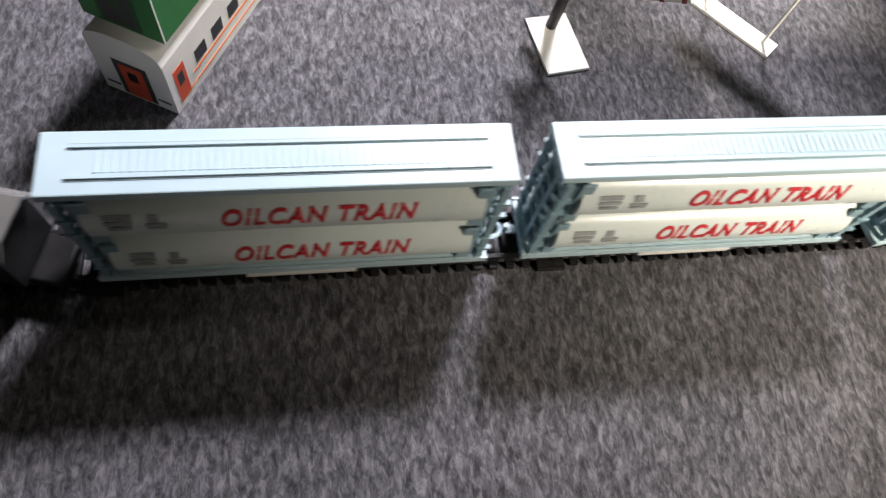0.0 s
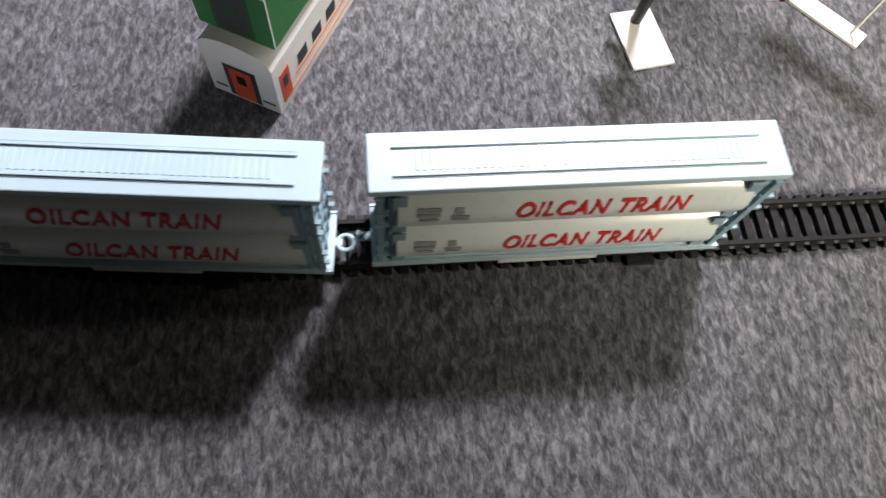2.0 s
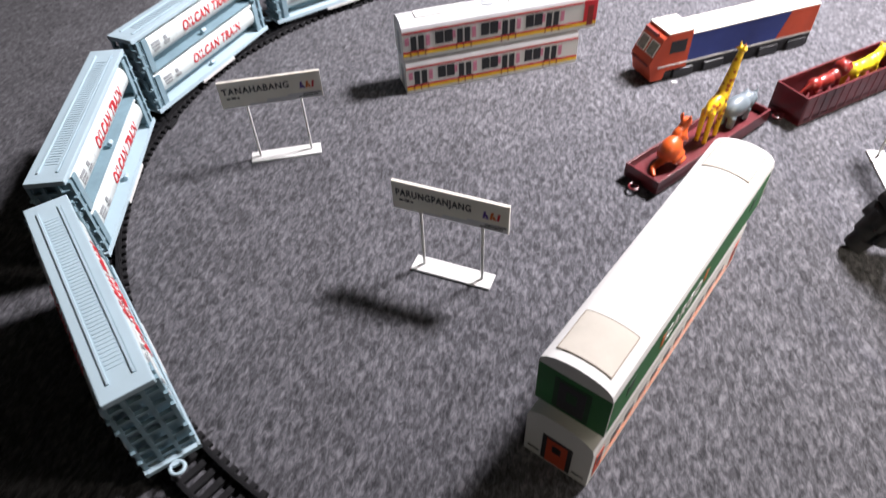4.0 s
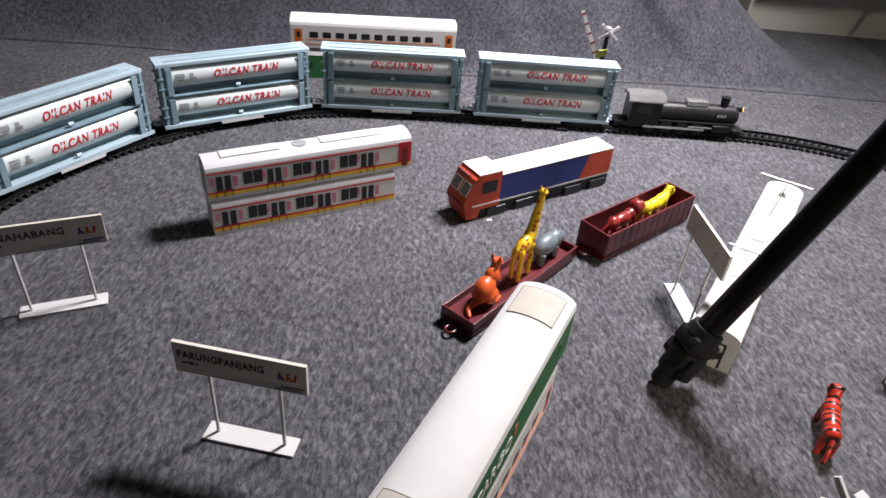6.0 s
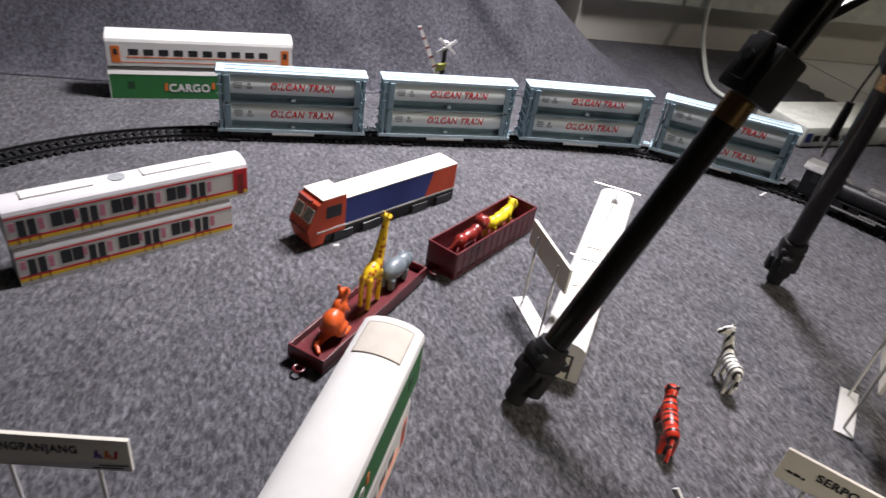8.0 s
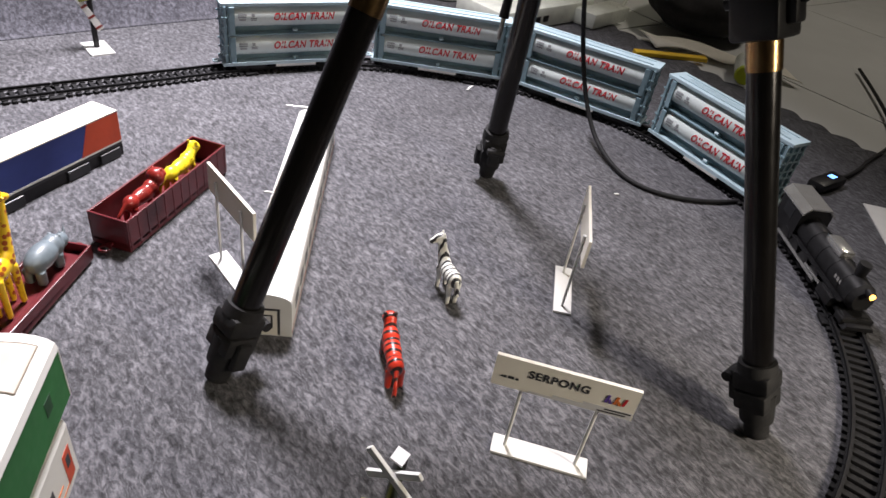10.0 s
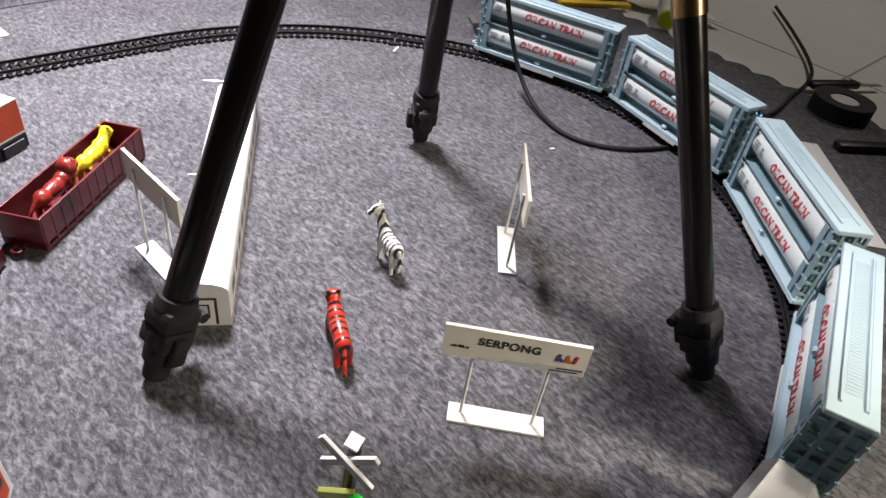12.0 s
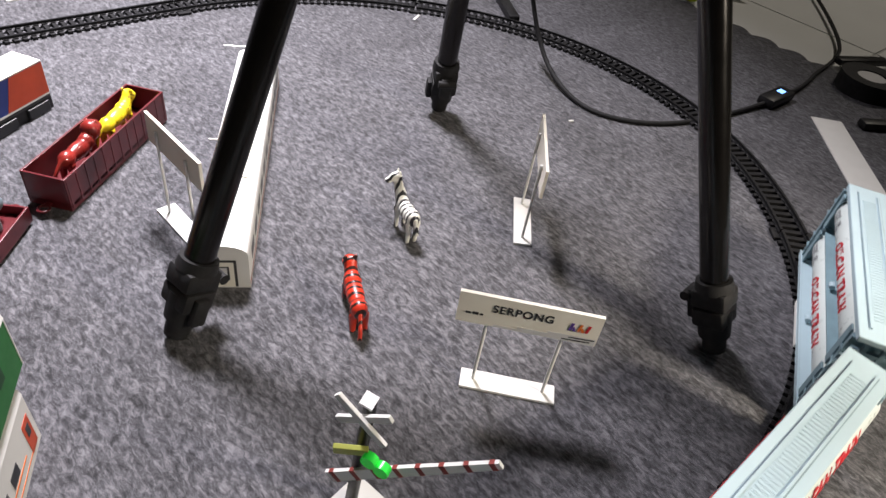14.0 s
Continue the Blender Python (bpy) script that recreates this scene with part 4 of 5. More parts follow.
def open_wagon(name, at, length, wd, floor_z, top, label, thick=0.0014):
    w = thing(name, label, "toy wagon", at, "maroon open wagons")
    bm = bmesh.new()
    box(bm, 0, length, 0, wd, floor_z - 0.002, floor_z)
    part("floor_panel", bm, MAROON, w, smooth=0)
    for nm, x0, x1, y0, y1 in (("side_panel", 0, length, 0, thick), ("side_panel", 0, length, wd - thick, wd), ("end_panel", 0, thick, thick, wd - thick), ("end_panel", length - thick, length, thick, wd - thick)):
        bm = bmesh.new()
        box(bm, x0, x1, y0, y1, 0.0022 if top < 0.02 else 0.001, top, 0.0003)
        side = part(nm, bm, MAROON, w, smooth=0)
        if nm == "side_panel" and top > 0.02:
            bm = bmesh.new()
            n = 12
            for k in range(n + 1):
                x = 0.002 + k * (length - 0.004) / n
                box(bm, x - 0.0008, x + 0.0008, y0 - 0.0003 if y0 == 0 else y1, y0 if y0 == 0 else y1 + 0.0003, 0.002, top - 0.001)
            part("ribs", bm, MAROON, side, smooth=0)
    for x, out in ((0, -1), (length, 1)):
        bm = bmesh.new()
        ring(bm, (x + out * 0.006, wd / 2, 0.004), 0.0032, 0.0009)
        box(bm, min(x, x + out * 0.004), max(x, x + out * 0.004), wd / 2 - 0.0014, wd / 2 + 0.0014, 0.0032, 0.0048)
        part("coupling", bm, MAROON, w)
    for x in (0.014, length - 0.014):
        for y in (0.004, wd - 0.004):
            bm = bmesh.new()
            rod(bm, (x, y - 0.0015, 0.0032), (x, y + 0.0015, 0.0032), 0.0032, n=14)
            part("wheel", bm, BLACK, w)
    return w


FLAT = pose(-0.1085, -0.0335, 0, 0, 0, 48.5)
flat = open_wagon("low_wagon", FLAT, 0.124, 0.027, 0.0065, 0.0125, "low maroon plastic wagon carrying toy animals")
GOND = pose(-0.0055, 0.0575, 0, 0, 0, 38.3)
open_wagon("gondola_wagon", GOND, 0.112, 0.0275, 0.006, 0.0240, "deep maroon plastic wagon carrying a toy lion and leopard")


def creature(name, build, mat, at, label, voxel=0.0007):
    bm = bmesh.new()
    build(bm)
    ob = part(name, bm, mat, at=at, smooth=0)
    rm = ob.modifiers.new("fuse", "REMESH")
    rm.mode, rm.voxel_size, rm.use_smooth_shade = "VOXEL", voxel, True
    sm = ob.modifiers.new("soften", "SMOOTH")
    sm.factor, sm.iterations = 0.5, 3
    return tagged(ob, label, "toy animal")


def cat(bm, mane=0.0, tail=True):
    """A standing cat, nose towards +x, 40 mm long."""
    ball(bm, (0.002, 0, 0.0145), (0.0125, 0.0050, 0.0055))
    ball(bm, (0.0105, 0, 0.0152), (0.0058, 0.0052, 0.0060))
    ball(bm, (-0.0095, 0, 0.0148), (0.0060, 0.0048, 0.0056))
    rod(bm, (0.013, 0, 0.0165), (0.0185, 0, 0.0205), 0.0042, 0.0036)
    ball(bm, (0.0200, 0, 0.0215), (0.0046, 0.0044 + mane * 0.001, 0.0042))
    ball(bm, (0.0240, 0, 0.0198), (0.0028, 0.0026, 0.0022))
    if mane:
        ball(bm, (0.0165, 0, 0.0205), (0.0052, 0.0062, 0.0066))
    for y in (-0.0030, 0.0030):
        ball(bm, (0.0190, y, 0.0256), (0.0011, 0.0013, 0.0016))
        for x, k in ((0.0115, 1), (-0.0105, -1)):
            rod(bm, (x, y, 0.0125), (x + 0.001 * k, y * 1.1, 0.001), 0.0026, 0.0018)
            ball(bm, (x + 0.0018 * k + 0.0012, y * 1.1, 0.0014), (0.0026, 0.0018, 0.0014))
    if tail:
        rod(bm, (-0.0145, 0, 0.0165), (-0.0205, 0.001, 0.0105), 0.0014, 0.0012)
        rod(bm, (-0.0205, 0.001, 0.0105), (-0.0225, 0.0015, 0.0045), 0.0012, 0.0014)


def horse(bm):
    ball(bm, (0, 0, 0.0185), (0.0105, 0.0048, 0.0052))
    ball(bm, (0.0075, 0, 0.0188), (0.0052, 0.0044, 0.0056))
    ball(bm, (-0.0075, 0, 0.0192), (0.0050, 0.0048, 0.0055))
    rod(bm, (0.0090, 0, 0.0205), (0.0150, 0.0010, 0.0320), 0.0042, 0.0028)
    ball(bm, (0.0157, 0.0030, 0.0345), (0.0042, 0.0027, 0.0031), pose(0, 0, 0, 0, 25, 75))
    ball(bm, (0.0162, 0.0066, 0.0325), (0.0022, 0.0026, 0.0020))
    for y in (-0.0016, 0.0016):
        ball(bm, (0.0155 + y, 0.0004, 0.0378), (0.0009, 0.0008, 0.0020))
    rod(bm, (0.0085, 0, 0.0250), (0.0132, 0.0005, 0.0365), 0.0012, 0.0012)
    for y in (-0.0026, 0.0026):
        for x in (0.0085, -0.0085):
            rod(bm, (x, y, 0.0165), (x - 0.0004, y, 0.0085), 0.0026, 0.0016)
            rod(bm, (x - 0.0004, y, 0.0088), (x + 0.0004, y, 0.0008), 0.0015, 0.0017)
    rod(bm, (-0.0118, 0, 0.0215), (-0.0150, 0, 0.0110), 0.0012, 0.0016)


def giraffe(bm):
    ball(bm, (0, 0, 0.0280), (0.0100, 0.0048, 0.0062), pose(0, 0, 0, 0, -16, 0))
    ball(bm, (0.0065, 0, 0.0305), (0.0052, 0.0045, 0.0070))
    rod(bm, (0.0075, 0, 0.0325), (0.0150, 0, 0.0600), 0.0042, 0.0022)
    ball(bm, (0.0165, 0, 0.0620), (0.0046, 0.0024, 0.0026), pose(0, 0, 0, 0, 25, 0))
    ball(bm, (0.0200, 0, 0.0600), (0.0024, 0.0018, 0.0018))
    for y in (-0.0013, 0.0013):
        rod(bm, (0.0150, y, 0.0635), (0.0146, y * 1.3, 0.0672), 0.0006, 0.0008)
        ball(bm, (0.0135, y * 2, 0.0632), (0.0008, 0.0018, 0.0009))
    for y in (-0.0028, 0.0028):
        for x in (0.0070, -0.0068):
            rod(bm, (x, y, 0.0265), (x, y, 0.0008), 0.0022, 0.0016)
    rod(bm, (-0.0092, 0, 0.0290), (-0.0125, 0, 0.0160), 0.0008, 0.0010)


def rhino(bm):
    ball(bm, (0, 0, 0.0135), (0.0130, 0.0070, 0.0075))
    ball(bm, (0.0105, 0, 0.0135), (0.0070, 0.0062, 0.0068))
    ball(bm, (0.0175, 0, 0.0120), (0.0062, 0.0042, 0.0046), pose(0, 0, 0, 0, 25, 0))
    rod(bm, (0.0215, 0, 0.0130), (0.0235, 0, 0.0190), 0.0016, 0.0004)
    rod(bm, (0.0185, 0, 0.0150), (0.0195, 0, 0.0185), 0.0012, 0.0004)
    for y in (-0.0028, 0.0028):
        ball(bm, (0.0140, y, 0.0185), (0.0010, 0.0014, 0.0020))
        for x in (0.0085, -0.0085):
            rod(bm, (x, y * 1.3, 0.0100), (x, y * 1.3, 0.0008), 0.0030, 0.0026)


def kangaroo(bm):
    ball(bm, (-0.004, 0, 0.0125), (0.0095, 0.0070, 0.0088), pose(0, 0, 0, 0, -30, 0))
    ball(bm, (0.0045, 0, 0.0190), (0.0062, 0.0048, 0.0066))
    ball(bm, (0.0100, 0, 0.0265), (0.0052, 0.0036, 0.0036), pose(0, 0, 0, 0, 20, 0))
    rod(bm, (0.0055, 0, 0.0210), (0.0090, 0, 0.0265), 0.0040, 0.0030)
    for y in (-0.0028, 0.0028):
        ball(bm, (0.0075, y, 0.0310), (0.0011, 0.0014, 0.0030))
        rod(bm, (0.0065, y * 1.4, 0.0180), (0.0110, y * 1.2, 0.0125), 0.0016, 0.0012)
        ball(bm, (-0.0020, y * 2.0, 0.0080), (0.0070, 0.0028, 0.0050))
        ball(bm, (0.0035, y * 2.1, 0.0016), (0.0068, 0.0020, 0.0016))
    rod(bm, (-0.0100, 0, 0.0080), (-0.0175, 0.0035, 0.0030), 0.0030, 0.0020)
    rod(bm, (-0.0175, 0.0035, 0.0030), (-0.0230, -0.0015, 0.0018), 0.0020, 0.0012)


creature("toy_tiger", lambda bm: cat(bm), TIGER, pose(0.0863, -0.102, 0, 0, 0, 65), "red plastic toy tiger with black stripes")
creature("toy_zebra", horse, ZEBRA, pose(0.1515, -0.0635, 0, 0, 0, 76), "white plastic toy zebra with black stripes")
on_flat = FLAT @ Matrix.Translation((0, 0, 0.0063))
creature("toy_kangaroo", kangaroo, KANGAROO, on_flat @ pose(0.030, 0.0135, 0, 0, 0, 8), "orange plastic toy kangaroo sitting in a wagon")
creature("toy_giraffe", giraffe, GIRAFFE, on_flat @ pose(0.068, 0.0135, 0, 0, 0, 5), "yellow plastic toy giraffe with brown spots, in a wagon")
creature("toy_rhinoceros", rhino, RHINO, on_flat @ pose(0.099, 0.0135, 0, 0, 0, 0), "grey plastic toy rhinoceros standing in a wagon")
in_gond = GOND @ Matrix.Translation((0, 0, 0.0058))
creature("toy_lion", lambda bm: cat(bm, 1.0), LION, in_gond @ pose(0.032, 0.0137, 0, 0, 0, 0), "glossy red-brown plastic toy lion in a wagon")
creature("toy_leopard", lambda bm: cat(bm), LEOPARD, in_gond @ pose(0.074, 0.0137, 0, 0, 0, 2), "yellow plastic toy leopard with dark spots, in a wagon")

# ---- tripod ----
APEX = Vector((0.222, -0.029, 0.477))


def tripod():
    w = thing("tripod", "black camera tripod with clamped legs standing over the layout", "tripod", Matrix())
    for fx, fy in ((0.001, -0.0655), (0.2695, 0.043), (0.237, -0.240)):
        foot = Vector((fx, fy, 0.0))
        d = (APEX - foot).normalized()
        span = (APEX - foot).length
        at = lambda f: foot + (APEX - foot) * f
        bm = bmesh.new()
        rod(bm, at(0.04), at(0.429), 0.0075, n=28)
        leg = part("leg_tube", bm, TUBE, w)
        bm = bmesh.new()
        rod(bm, at(0.414), at(0.93), 0.0100, n=28)
        part("upper_leg_tube", bm, TUBE, leg)
        turn = d.to_track_quat("Z", "X").to_matrix().to_4x4()
        bm = bmesh.new()
        rod(bm, (0, 0, 0), (0, 0, 0.020), 0.0062, 0.0074, n=20)
        ball(bm, (0, 0, 0.003), (0.0066, 0.0066, 0.0045))
        part("rubber_foot", bm, RUBBER, leg, at=Matrix.Translation(foot + d * 0.004) @ turn)
        bm = bmesh.new()
        rod(bm, (0, 0, -0.006), (0, 0, 0.010), 0.0086, 0.0096, n=20)
        box(bm, -0.0088, 0.0088, -0.0096, 0.0096, 0.002, 0.013, 0.0018)
        box(bm, -0.0098, 0.0098, -0.0090, 0.0090, 0.013, 0.024, 0.0022)
        rod(bm, (0, 0, 0.023), (0, 0, 0.029), 0.0104, 0.0096, n=24)
        box(bm, -0.0142, -0.0084, -0.0042, 0.0042, 0.003, 0.021, 0.0014)
        box(bm, -0.0042, 0.0042, 0.0085, 0.0130, -0.004, 0.011, 0.0014)
        rod(bm, (-0.0140, -0.0065, 0.0175), (-0.0140, 0.0065, 0.0175), 0.0028, n=12)
        part("foot_clamp", bm, RUBBER, leg, at=Matrix.Translation(foot + d * 0.020) @ turn, smooth=30)
        bm = bmesh.new()
        box(bm, -0.0115, 0.0115, -0.0115, 0.0115, -0.002, 0.026, 0.002)
        box(bm, 0.0105, 0.0160, -0.005, 0.005, 0.004, 0.028, 0.0015)
        rod(bm, (-0.018, 0, 0.015), (0.018, 0, 0.015), 0.003)
        part("leg_clamp", bm, BLACK, leg, at=Matrix.Translation(at(0.409)) @ turn, smooth=30)
        # warm reflection below the clamp, painted as a gold band round the tube
        bm = bmesh.new()
        rod(bm, at(0.379), at(0.408), 0.0080, n=28)
        part("bronze_sleeve", bm, WARMGLINT, leg)
        hub = Vector((APEX.x, APEX.y, 0.287))
        a, b = at(0.479), hub
        mid, dd = (a + b) / 2, b - a
        bm = bmesh.new()
        half = dd.length / 2
        box(bm, -0.0045, 0.0045, -0.0025, 0.0025, -half, half, 0.0008)
        part("brace", bm, TUBE, w, at=Matrix.Translation(mid) @ dd.to_track_quat("Z", "Y").to_matrix().to_4x4(), smooth=0)
    bm = bmesh.new()
    rod(bm, (APEX.x, APEX.y, 0.257), (APEX.x, APEX.y, 0.557), 0.0095, n=28)
    col = part("centre_column", bm, TUBE, w)
    bm = bmesh.new()
    rod(bm, (APEX.x, APEX.y, 0.277), (APEX.x, APEX.y, 0.300), 0.017, n=20)
    part("brace_hub", bm, BLACK, w)
    bm = bmesh.new()
    rod(bm, (APEX.x, APEX.y, 0.447), (APEX.x, APEX.y, 0.497), 0.030, 0.024, n=24)
    part("crown", bm, BLACK, w)
    bm = bmesh.new()
    rod(bm, (APEX.x, APEX.y, 0.245), (APEX.x, APEX.y, 0.257), 0.0100, n=24)
    part("column_end", bm, WARMGLINT, col)
    return w


tripod()

# ---- cables and clutter beside the layout ----
hose_ob = thing("lamp_cable", "black lamp cable with a small controller, lying on the mat", "cable", Matrix())
hose("cord", [(0.205, -0.05, 0.40), (0.30, 0.04, 0.28), (0.40, 0.106, 0.12), (0.411, 0.069, 0.012), (0.388, 0.011, 0.0024), (0.383, -0.026, 0.0022), (0.405, -0.056, 0.0022), (0.441, -0.078, 0.0018), (0.497, -0.091, 0.0018), (0.552, -0.099, 0.004)], 0.0021, RUBBER, hose_ob)
hose("cord", [(0.589, -0.100, 0.004), (0.629, -0.102, 0.0022), (0.669, -0.09, 0.0022), (0.737, -0.09, 0.0022), (0.807, -0.064, 0.0022), (0.968, 0.064, 0.0022)], 0.0021, RUBBER, hose_ob)
bm = bmesh.new()
box(bm, -0.021, 0.021, -0.0085, 0.0085, 0.0005, 0.010, 0.003)
ctl = part("controller", bm, BLACK, hose_ob, at=pose(0.570, -0.0995, 0, 0, 0, -2), smooth=30)
bm = bmesh.new()
box(bm, 0.002, 0.010, -0.003, 0.003, 0.0099, 0.0102)
part("display", bm, LED, ctl, "small lit blue display", smooth=0)


def tape_roll():
    w = thing("tape_roll", "roll of black tape lying on the mat", "tape", pose(0.690, -0.138, 0))
    bm = bmesh.new()
    n = 40
    for r0, r1, z0, z1 in ((0.0145, 0.0300, 0.0, 0.017),):
        prof = [(r0, z0 + 0.0005), (r1, z0), (r1, z1), (r0, z1 - 0.0005)]
        rows = [[bm.verts.new((r * math.cos(2 * math.pi * k / n), r * math.sin(2 * math.pi * k / n), z)) for r, z in prof] for k in range(n)]
        for k in range(n):
            for j in range(4):
                bm.faces.new((rows[k][j], rows[(k + 1) % n][j], rows[(k + 1) % n][(j + 1) % 4], rows[k][(j + 1) % 4]))
    part("tape", bm, RUBBER, w)
    bm = bmesh.new()
    rod(bm, (0, 0, 0.0004), (0, 0, 0.0152), 0.0143, n=40)
    part("core", bm, SILVERPAPER, w)
    return w


tape_roll()
bm = bmesh.new()
box(bm, -0.0142, 0.0142, -0.080, 0.080, 0.0003, 0.0012)
tagged(part("card_strip", bm, PAPER, at=pose(0.526, -0.198, 0, 0, 0, -48.5), smooth=0), "strip of white card lying on the mat", "card")
for x, y, a, l in ((0.368, 0.194, 30, 0.014), (-0.088, 0.107, 10, 0.004), (0.359, -0.024, -20, 0.004)):
    bm = bmesh.new()
    prism(bm, [(-0.0013, 0.0004), (0.0013, 0.0004), (0.0010, 0.0010), (-0.0010, 0.0012)], -l / 2, l / 2)
    tagged(part("paper_scrap", bm, PAPER, at=pose(x, y, 0, 0, 0, a), smooth=0), "small scrap of white paper on the mat", "scrap", "paper scraps")


def router_box():
    w = thing("router_box", "long white plastic router with a row of ports, behind the track", "router", pose(0.505, 0.312, 0, 0, 0, 6))
    bm = bmesh.new()
    box(bm, 0, 0.19, 0, 0.085, 0.001, 0.028, 0.003)
    part("case", bm, GLUE, w, smooth=30)
    for k in range(5):
        bm = bmesh.new()
        box(bm, 0.018 + k * 0.016, 0.028 + k * 0.016, -0.0006, 0.0004, 0.009, 0.017)
        part("port", bm, BLACK, w, smooth=0)
    bm = bmesh.new()
    box(bm, 0.004, 0.014, -0.0006, 0.0004, 0.008, 0.020)
    part("label_patch", bm, BLUE, w, smooth=0)
    return w


router_box()


def power_strip():
    w = thing("power_adapter", "white plastic power adapter with a white cable", "adapter", pose(0.700, 0.320, 0, 0, 0, 10))
    bm = bmesh.new()
    box(bm, -0.045, 0.045, -0.018, 0.018, 0.001, 0.022, 0.003)
    part("case", bm, GLUE, w, smooth=30)
    hose("cord", [(0.044, 0, 0.012), (0.07, 0.004, 0.014), (0.12, 0.03, 0.03), (0.18, 0.075, 0.07), (0.25, 0.11, 0.075)], 0.0028, GLUE, w)
    return w


power_strip()


def black_bag():
    w = thing("fabric_bag", "crumpled black fabric bag lying beside the mat", "bag", pose(0.876, 0.27, 0, 0, 0, 13))
    bm = bmesh.new()
    ball(bm, (0, 0, 0.036), (0.115, 0.085, 0.042), n=28)
    for v in bm.verts:
        k = noise.noise(v.co * 22) * 0.014 + noise.noise(v.co * 60) * 0.004
        v.co += v.co.normalized() * k
        v.co.z = max(0.0008, v.co.z)
    part("body", bm, FABRIC, w, smooth=60)
    bm = bmesh.new()
    ball(bm, (0.03, 0.05, 0.078), (0.035, 0.02, 0.012), n=14)
    for v in bm.verts:
        v.co += Vector((0, 0, 1)) * noise.noise(v.co * 50) * 0.008
    part("red_flap", bm, REDC, w, "dull red fabric flap", smooth=60)
    bm = bmesh.new()
    prism(bm, [(-0.003, 0.0), (0.003, 0.0), (0.0, 0.012)], -0.0005, 0.0005)
    part("tag", bm, OLIVE, w, at=pose(-0.01, -0.082, 0.028, 0, 0, 90), smooth=0)
    return w


black_bag()


def paper_sheet():
    bm = bmesh.new()
    rows = []
    for i in range(25):
        a = i / 24
        x = 0.700 + 0.106 * a
        yc = 0.241 - 0.144 * a + 0.012 * math.sin(a * 5)
        rows.append([bm.verts.new((x + 0.02 * b, yc + 0.05 * (b - 0.5), 0.002 + 0.006 * abs(math.sin(a * 6 + b * 2)))) for b in (0, 0.25, 0.5, 0.75, 1)])
    for r, q in zip(rows, rows[1:]):
        for j in range(4):
            bm.faces.new((r[j], q[j], q[j + 1], r[j + 1]))
    ob = part("plastic_sheet", bm, PAPER2, smooth=60)
    sol = ob.modifiers.new("thickness", "SOLIDIFY")
    sol.thickness = 0.0008
    return tagged(ob, "crumpled strip of cream plastic lying at the mat edge", "plastic strip")


paper_sheet()


def glue_bottle():
    w = thing("glue_bottle", "white glue bottle with a lime label, lying on its side", "bottle", pose(0.755, 0.117, 0.013, 0, 0, 33))
    bm = bmesh.new()
    rod(bm, (-0.045, 0, 0), (0.012, 0, 0), 0.0125, n=24)
    rod(bm, (0.012, 0, 0), (0.024, 0, 0), 0.0125, 0.0055, n=24)
    part("body", bm, GLUE, w)
    bm = bmesh.new()
    rod(bm, (0.024, 0, 0), (0.048, 0, 0.001), 0.005, 0.0014, n=16)
    part("nozzle", bm, GLUE, w)
    bm = bmesh.new()
    rod(bm, (-0.0475, 0, 0), (-0.045, 0, 0), 0.0105, 0.0125, n=24)
    part("lime_end", bm, LIME, w, "lime yellow end cap")
    return w


glue_bottle()
bm = bmesh.new()
box(bm, -0.05, 0.05, -0.006, 0.006, 0.0005, 0.006, 0.001)
tagged(part("wooden_stick", bm, YELLOW, at=pose(0.695, 0.187, 0, 0, 0, -30), smooth=0), "yellow wooden stick lying by the mat edge", "stick")


def hanging_plug():
    w = thing("audio_plug", "black audio jack plug hanging on a thin wire from the tripod", "plug", Matrix())
    bm = bmesh.new()
    rod(bm, (0.251, 0.038, 0.136), (0.254, 0.039, 0.162), 0.0036, 0.0028, n=14)
    part("barrel", bm, BLACK, w)
    bm = bmesh.new()
    rod(bm, (0.2495, 0.0375, 0.121), (0.251, 0.038, 0.136), 0.0014, 0.0017, n=12)
    part("pin", bm, WIRE, w)
    hose("wire", [(0.254, 0.039, 0.16), (0.258, 0.040, 0.19), (0.230, -0.01, 0.26), (0.195, -0.06, 0.36)], 0.0008, RUBBER, w)
    return w


hanging_plug()


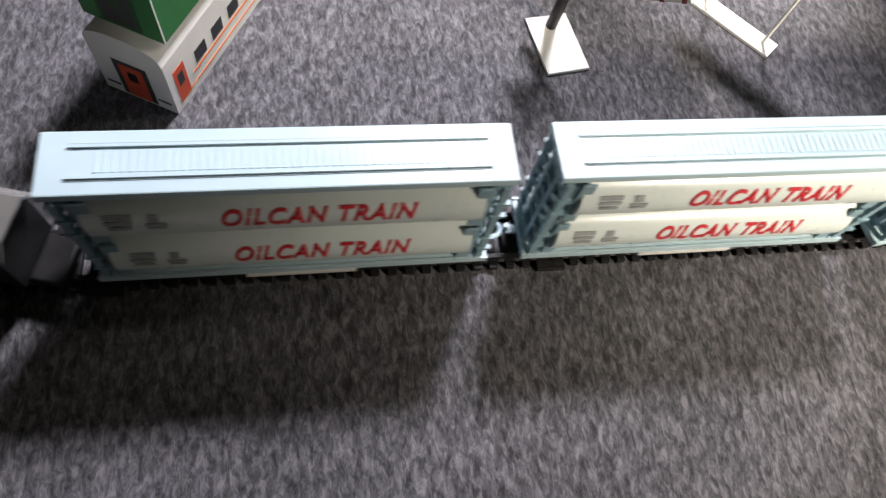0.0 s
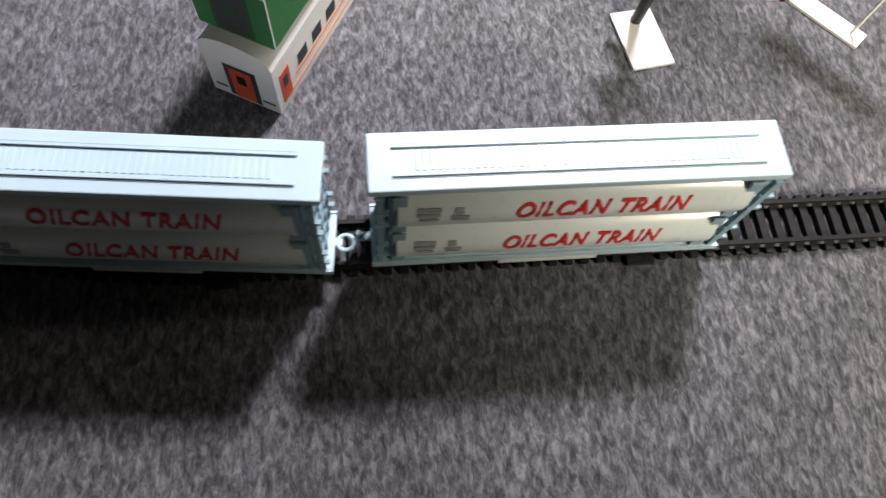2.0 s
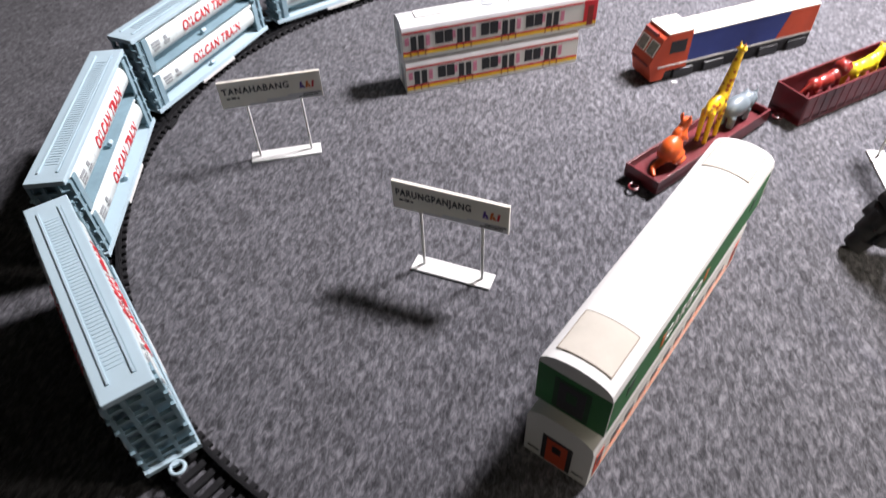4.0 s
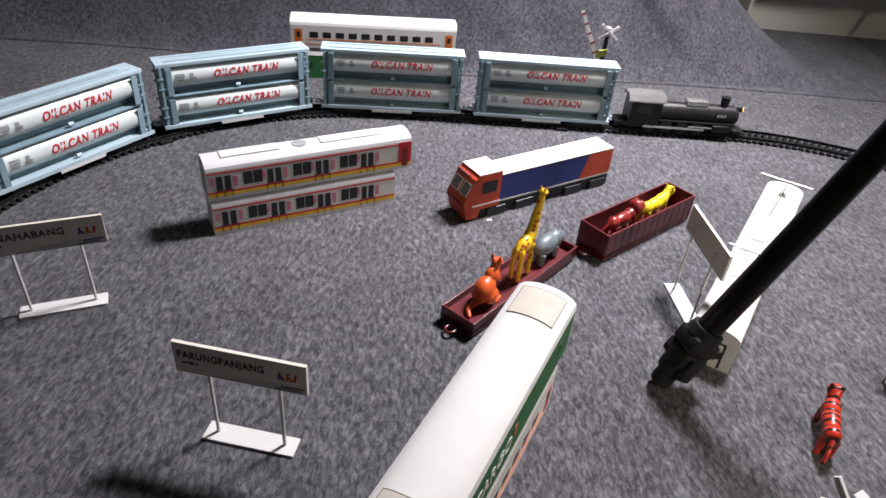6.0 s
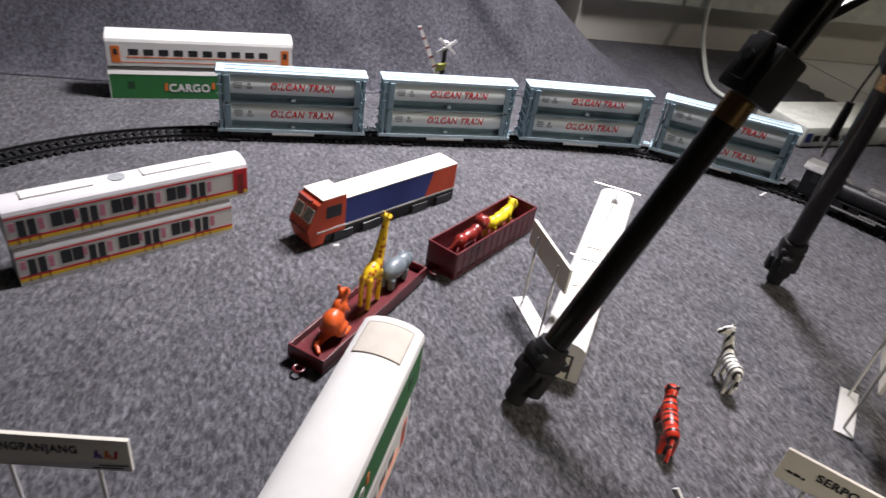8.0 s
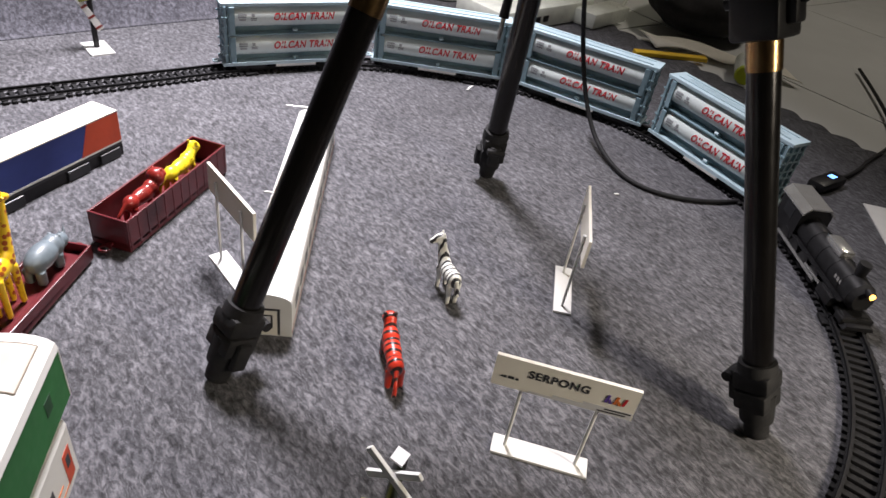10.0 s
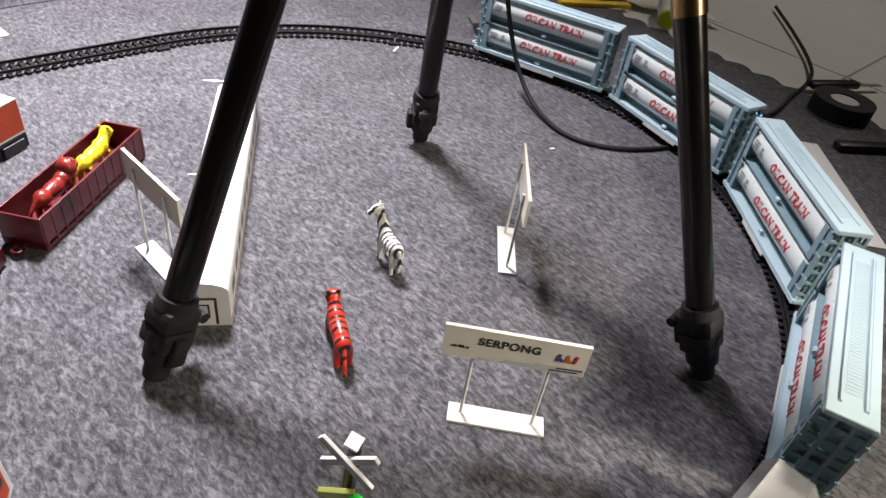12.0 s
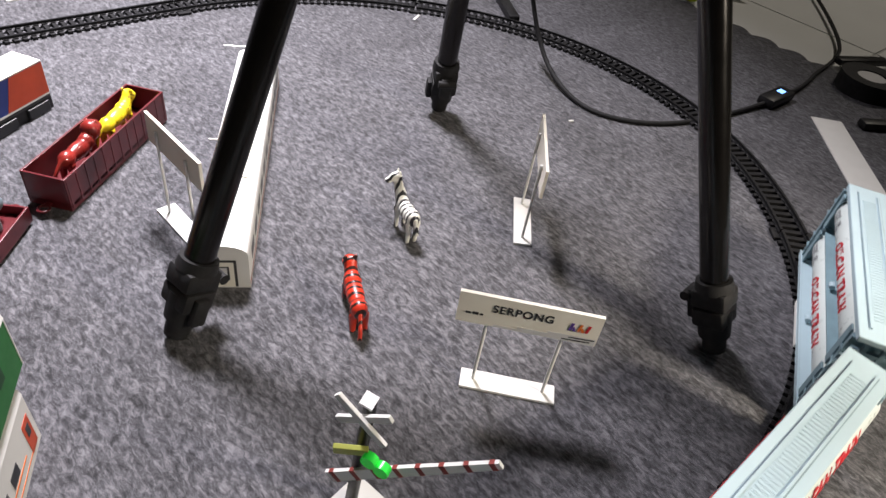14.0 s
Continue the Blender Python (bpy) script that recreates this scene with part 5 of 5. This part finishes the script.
def cabinet():
    w = thing("white_cabinet", "low white cabinet standing behind the cloth", "cabinet", pose(0.365, 0.728, 0, 0, 0, -2))
    bm = bmesh.new()
    box(bm, 0, 1.5, 0, 0.42, -0.004, 0.07, 0.002)
    part("plinth_panel", bm, WALL, w, smooth=0)
    for x0, x1 in ((-0.4, 0.17), (0.176, 0.62), (0.626, 1.5)):
        bm = bmesh.new()
        box(bm, x0 + (0.4 if x0 < 0 else 0), x1, -0.022, 0.42, 0.072, 0.42, 0.002)
        part("drawer_front", bm, GLUE, w, smooth=0)
    return w


cabinet()
hose_white = thing("white_cable", "white cable hanging down from the cabinet to the floor", "cable", Matrix())
hose("cord", [(0.580, 0.695, 0.12), (0.580, 0.695, 0.07), (0.573, 0.672, 0.03), (0.533, 0.581, 0.006), (0.485, 0.492, 0.004), (0.501, 0.434, 0.004), (0.572, 0.441, 0.004)], 0.0035, GLUE, hose_white)


def craft_knife(at, label):
    w = thing("craft_tool", label, "tool", at, "craft tools")
    bm = bmesh.new()
    box(bm, -0.045, 0.02, -0.006, 0.006, 0.0006, 0.008, 0.002)
    part("handle", bm, BLACK, w, smooth=30)
    bm = bmesh.new()
    prism(bm, [(-0.003, 0.003), (0.003, 0.003), (0.003, 0.0036), (-0.003, 0.0036)], 0.02, 0.055)
    part("blade", bm, WIRE, w, smooth=0)
    return w


craft_knife(pose(0.479, 0.180, 0, 0, 0, 60), "small dark craft tool lying near the track")
craft_knife(pose(0.765, -0.112, 0, 0, 0, -28), "metal craft knife lying beside the tape roll")
craft_knife(pose(0.640, -0.195, 0, 0, 0, -35), "black craft tool lying on the mat")


def motions():
    """The train runs clockwise; tail_s is the last wagon's place along the oval."""
    tail_t = [0, 1, 2, 2.5, 3, 3.5, 4.2, 6.5, 7.5, 9, 11.5, 13, 14]
    tail_s = [-0.3635, -0.157, 0.041, 0.141, 0.234, 0.319, 0.4425, 0.902, 1.089, 1.341, 1.745, 2.05, 2.27]
    times = [k * 0.25 for k in range(57)]

    def seat(s, half):
        a, _ = on_track(s - half)
        b, _ = on_track(s + half)
        d = b - a
        return pose((a.x + b.x) / 2, (a.y + b.y) / 2, 0, 0, 0, math.degrees(math.atan2(d.y, d.x)))

    for k, w in enumerate(WAGONS):
        walk(w, [(t, seat(float(np.interp(t, tail_t, tail_s)) + PITCH * k, 0.044)) for t in times])
    walk(ENGINE, [(t, seat(float(np.interp(t, tail_t, tail_s)) + PITCH * 3.5 + 0.070, 0.034)) for t in times])


motions()
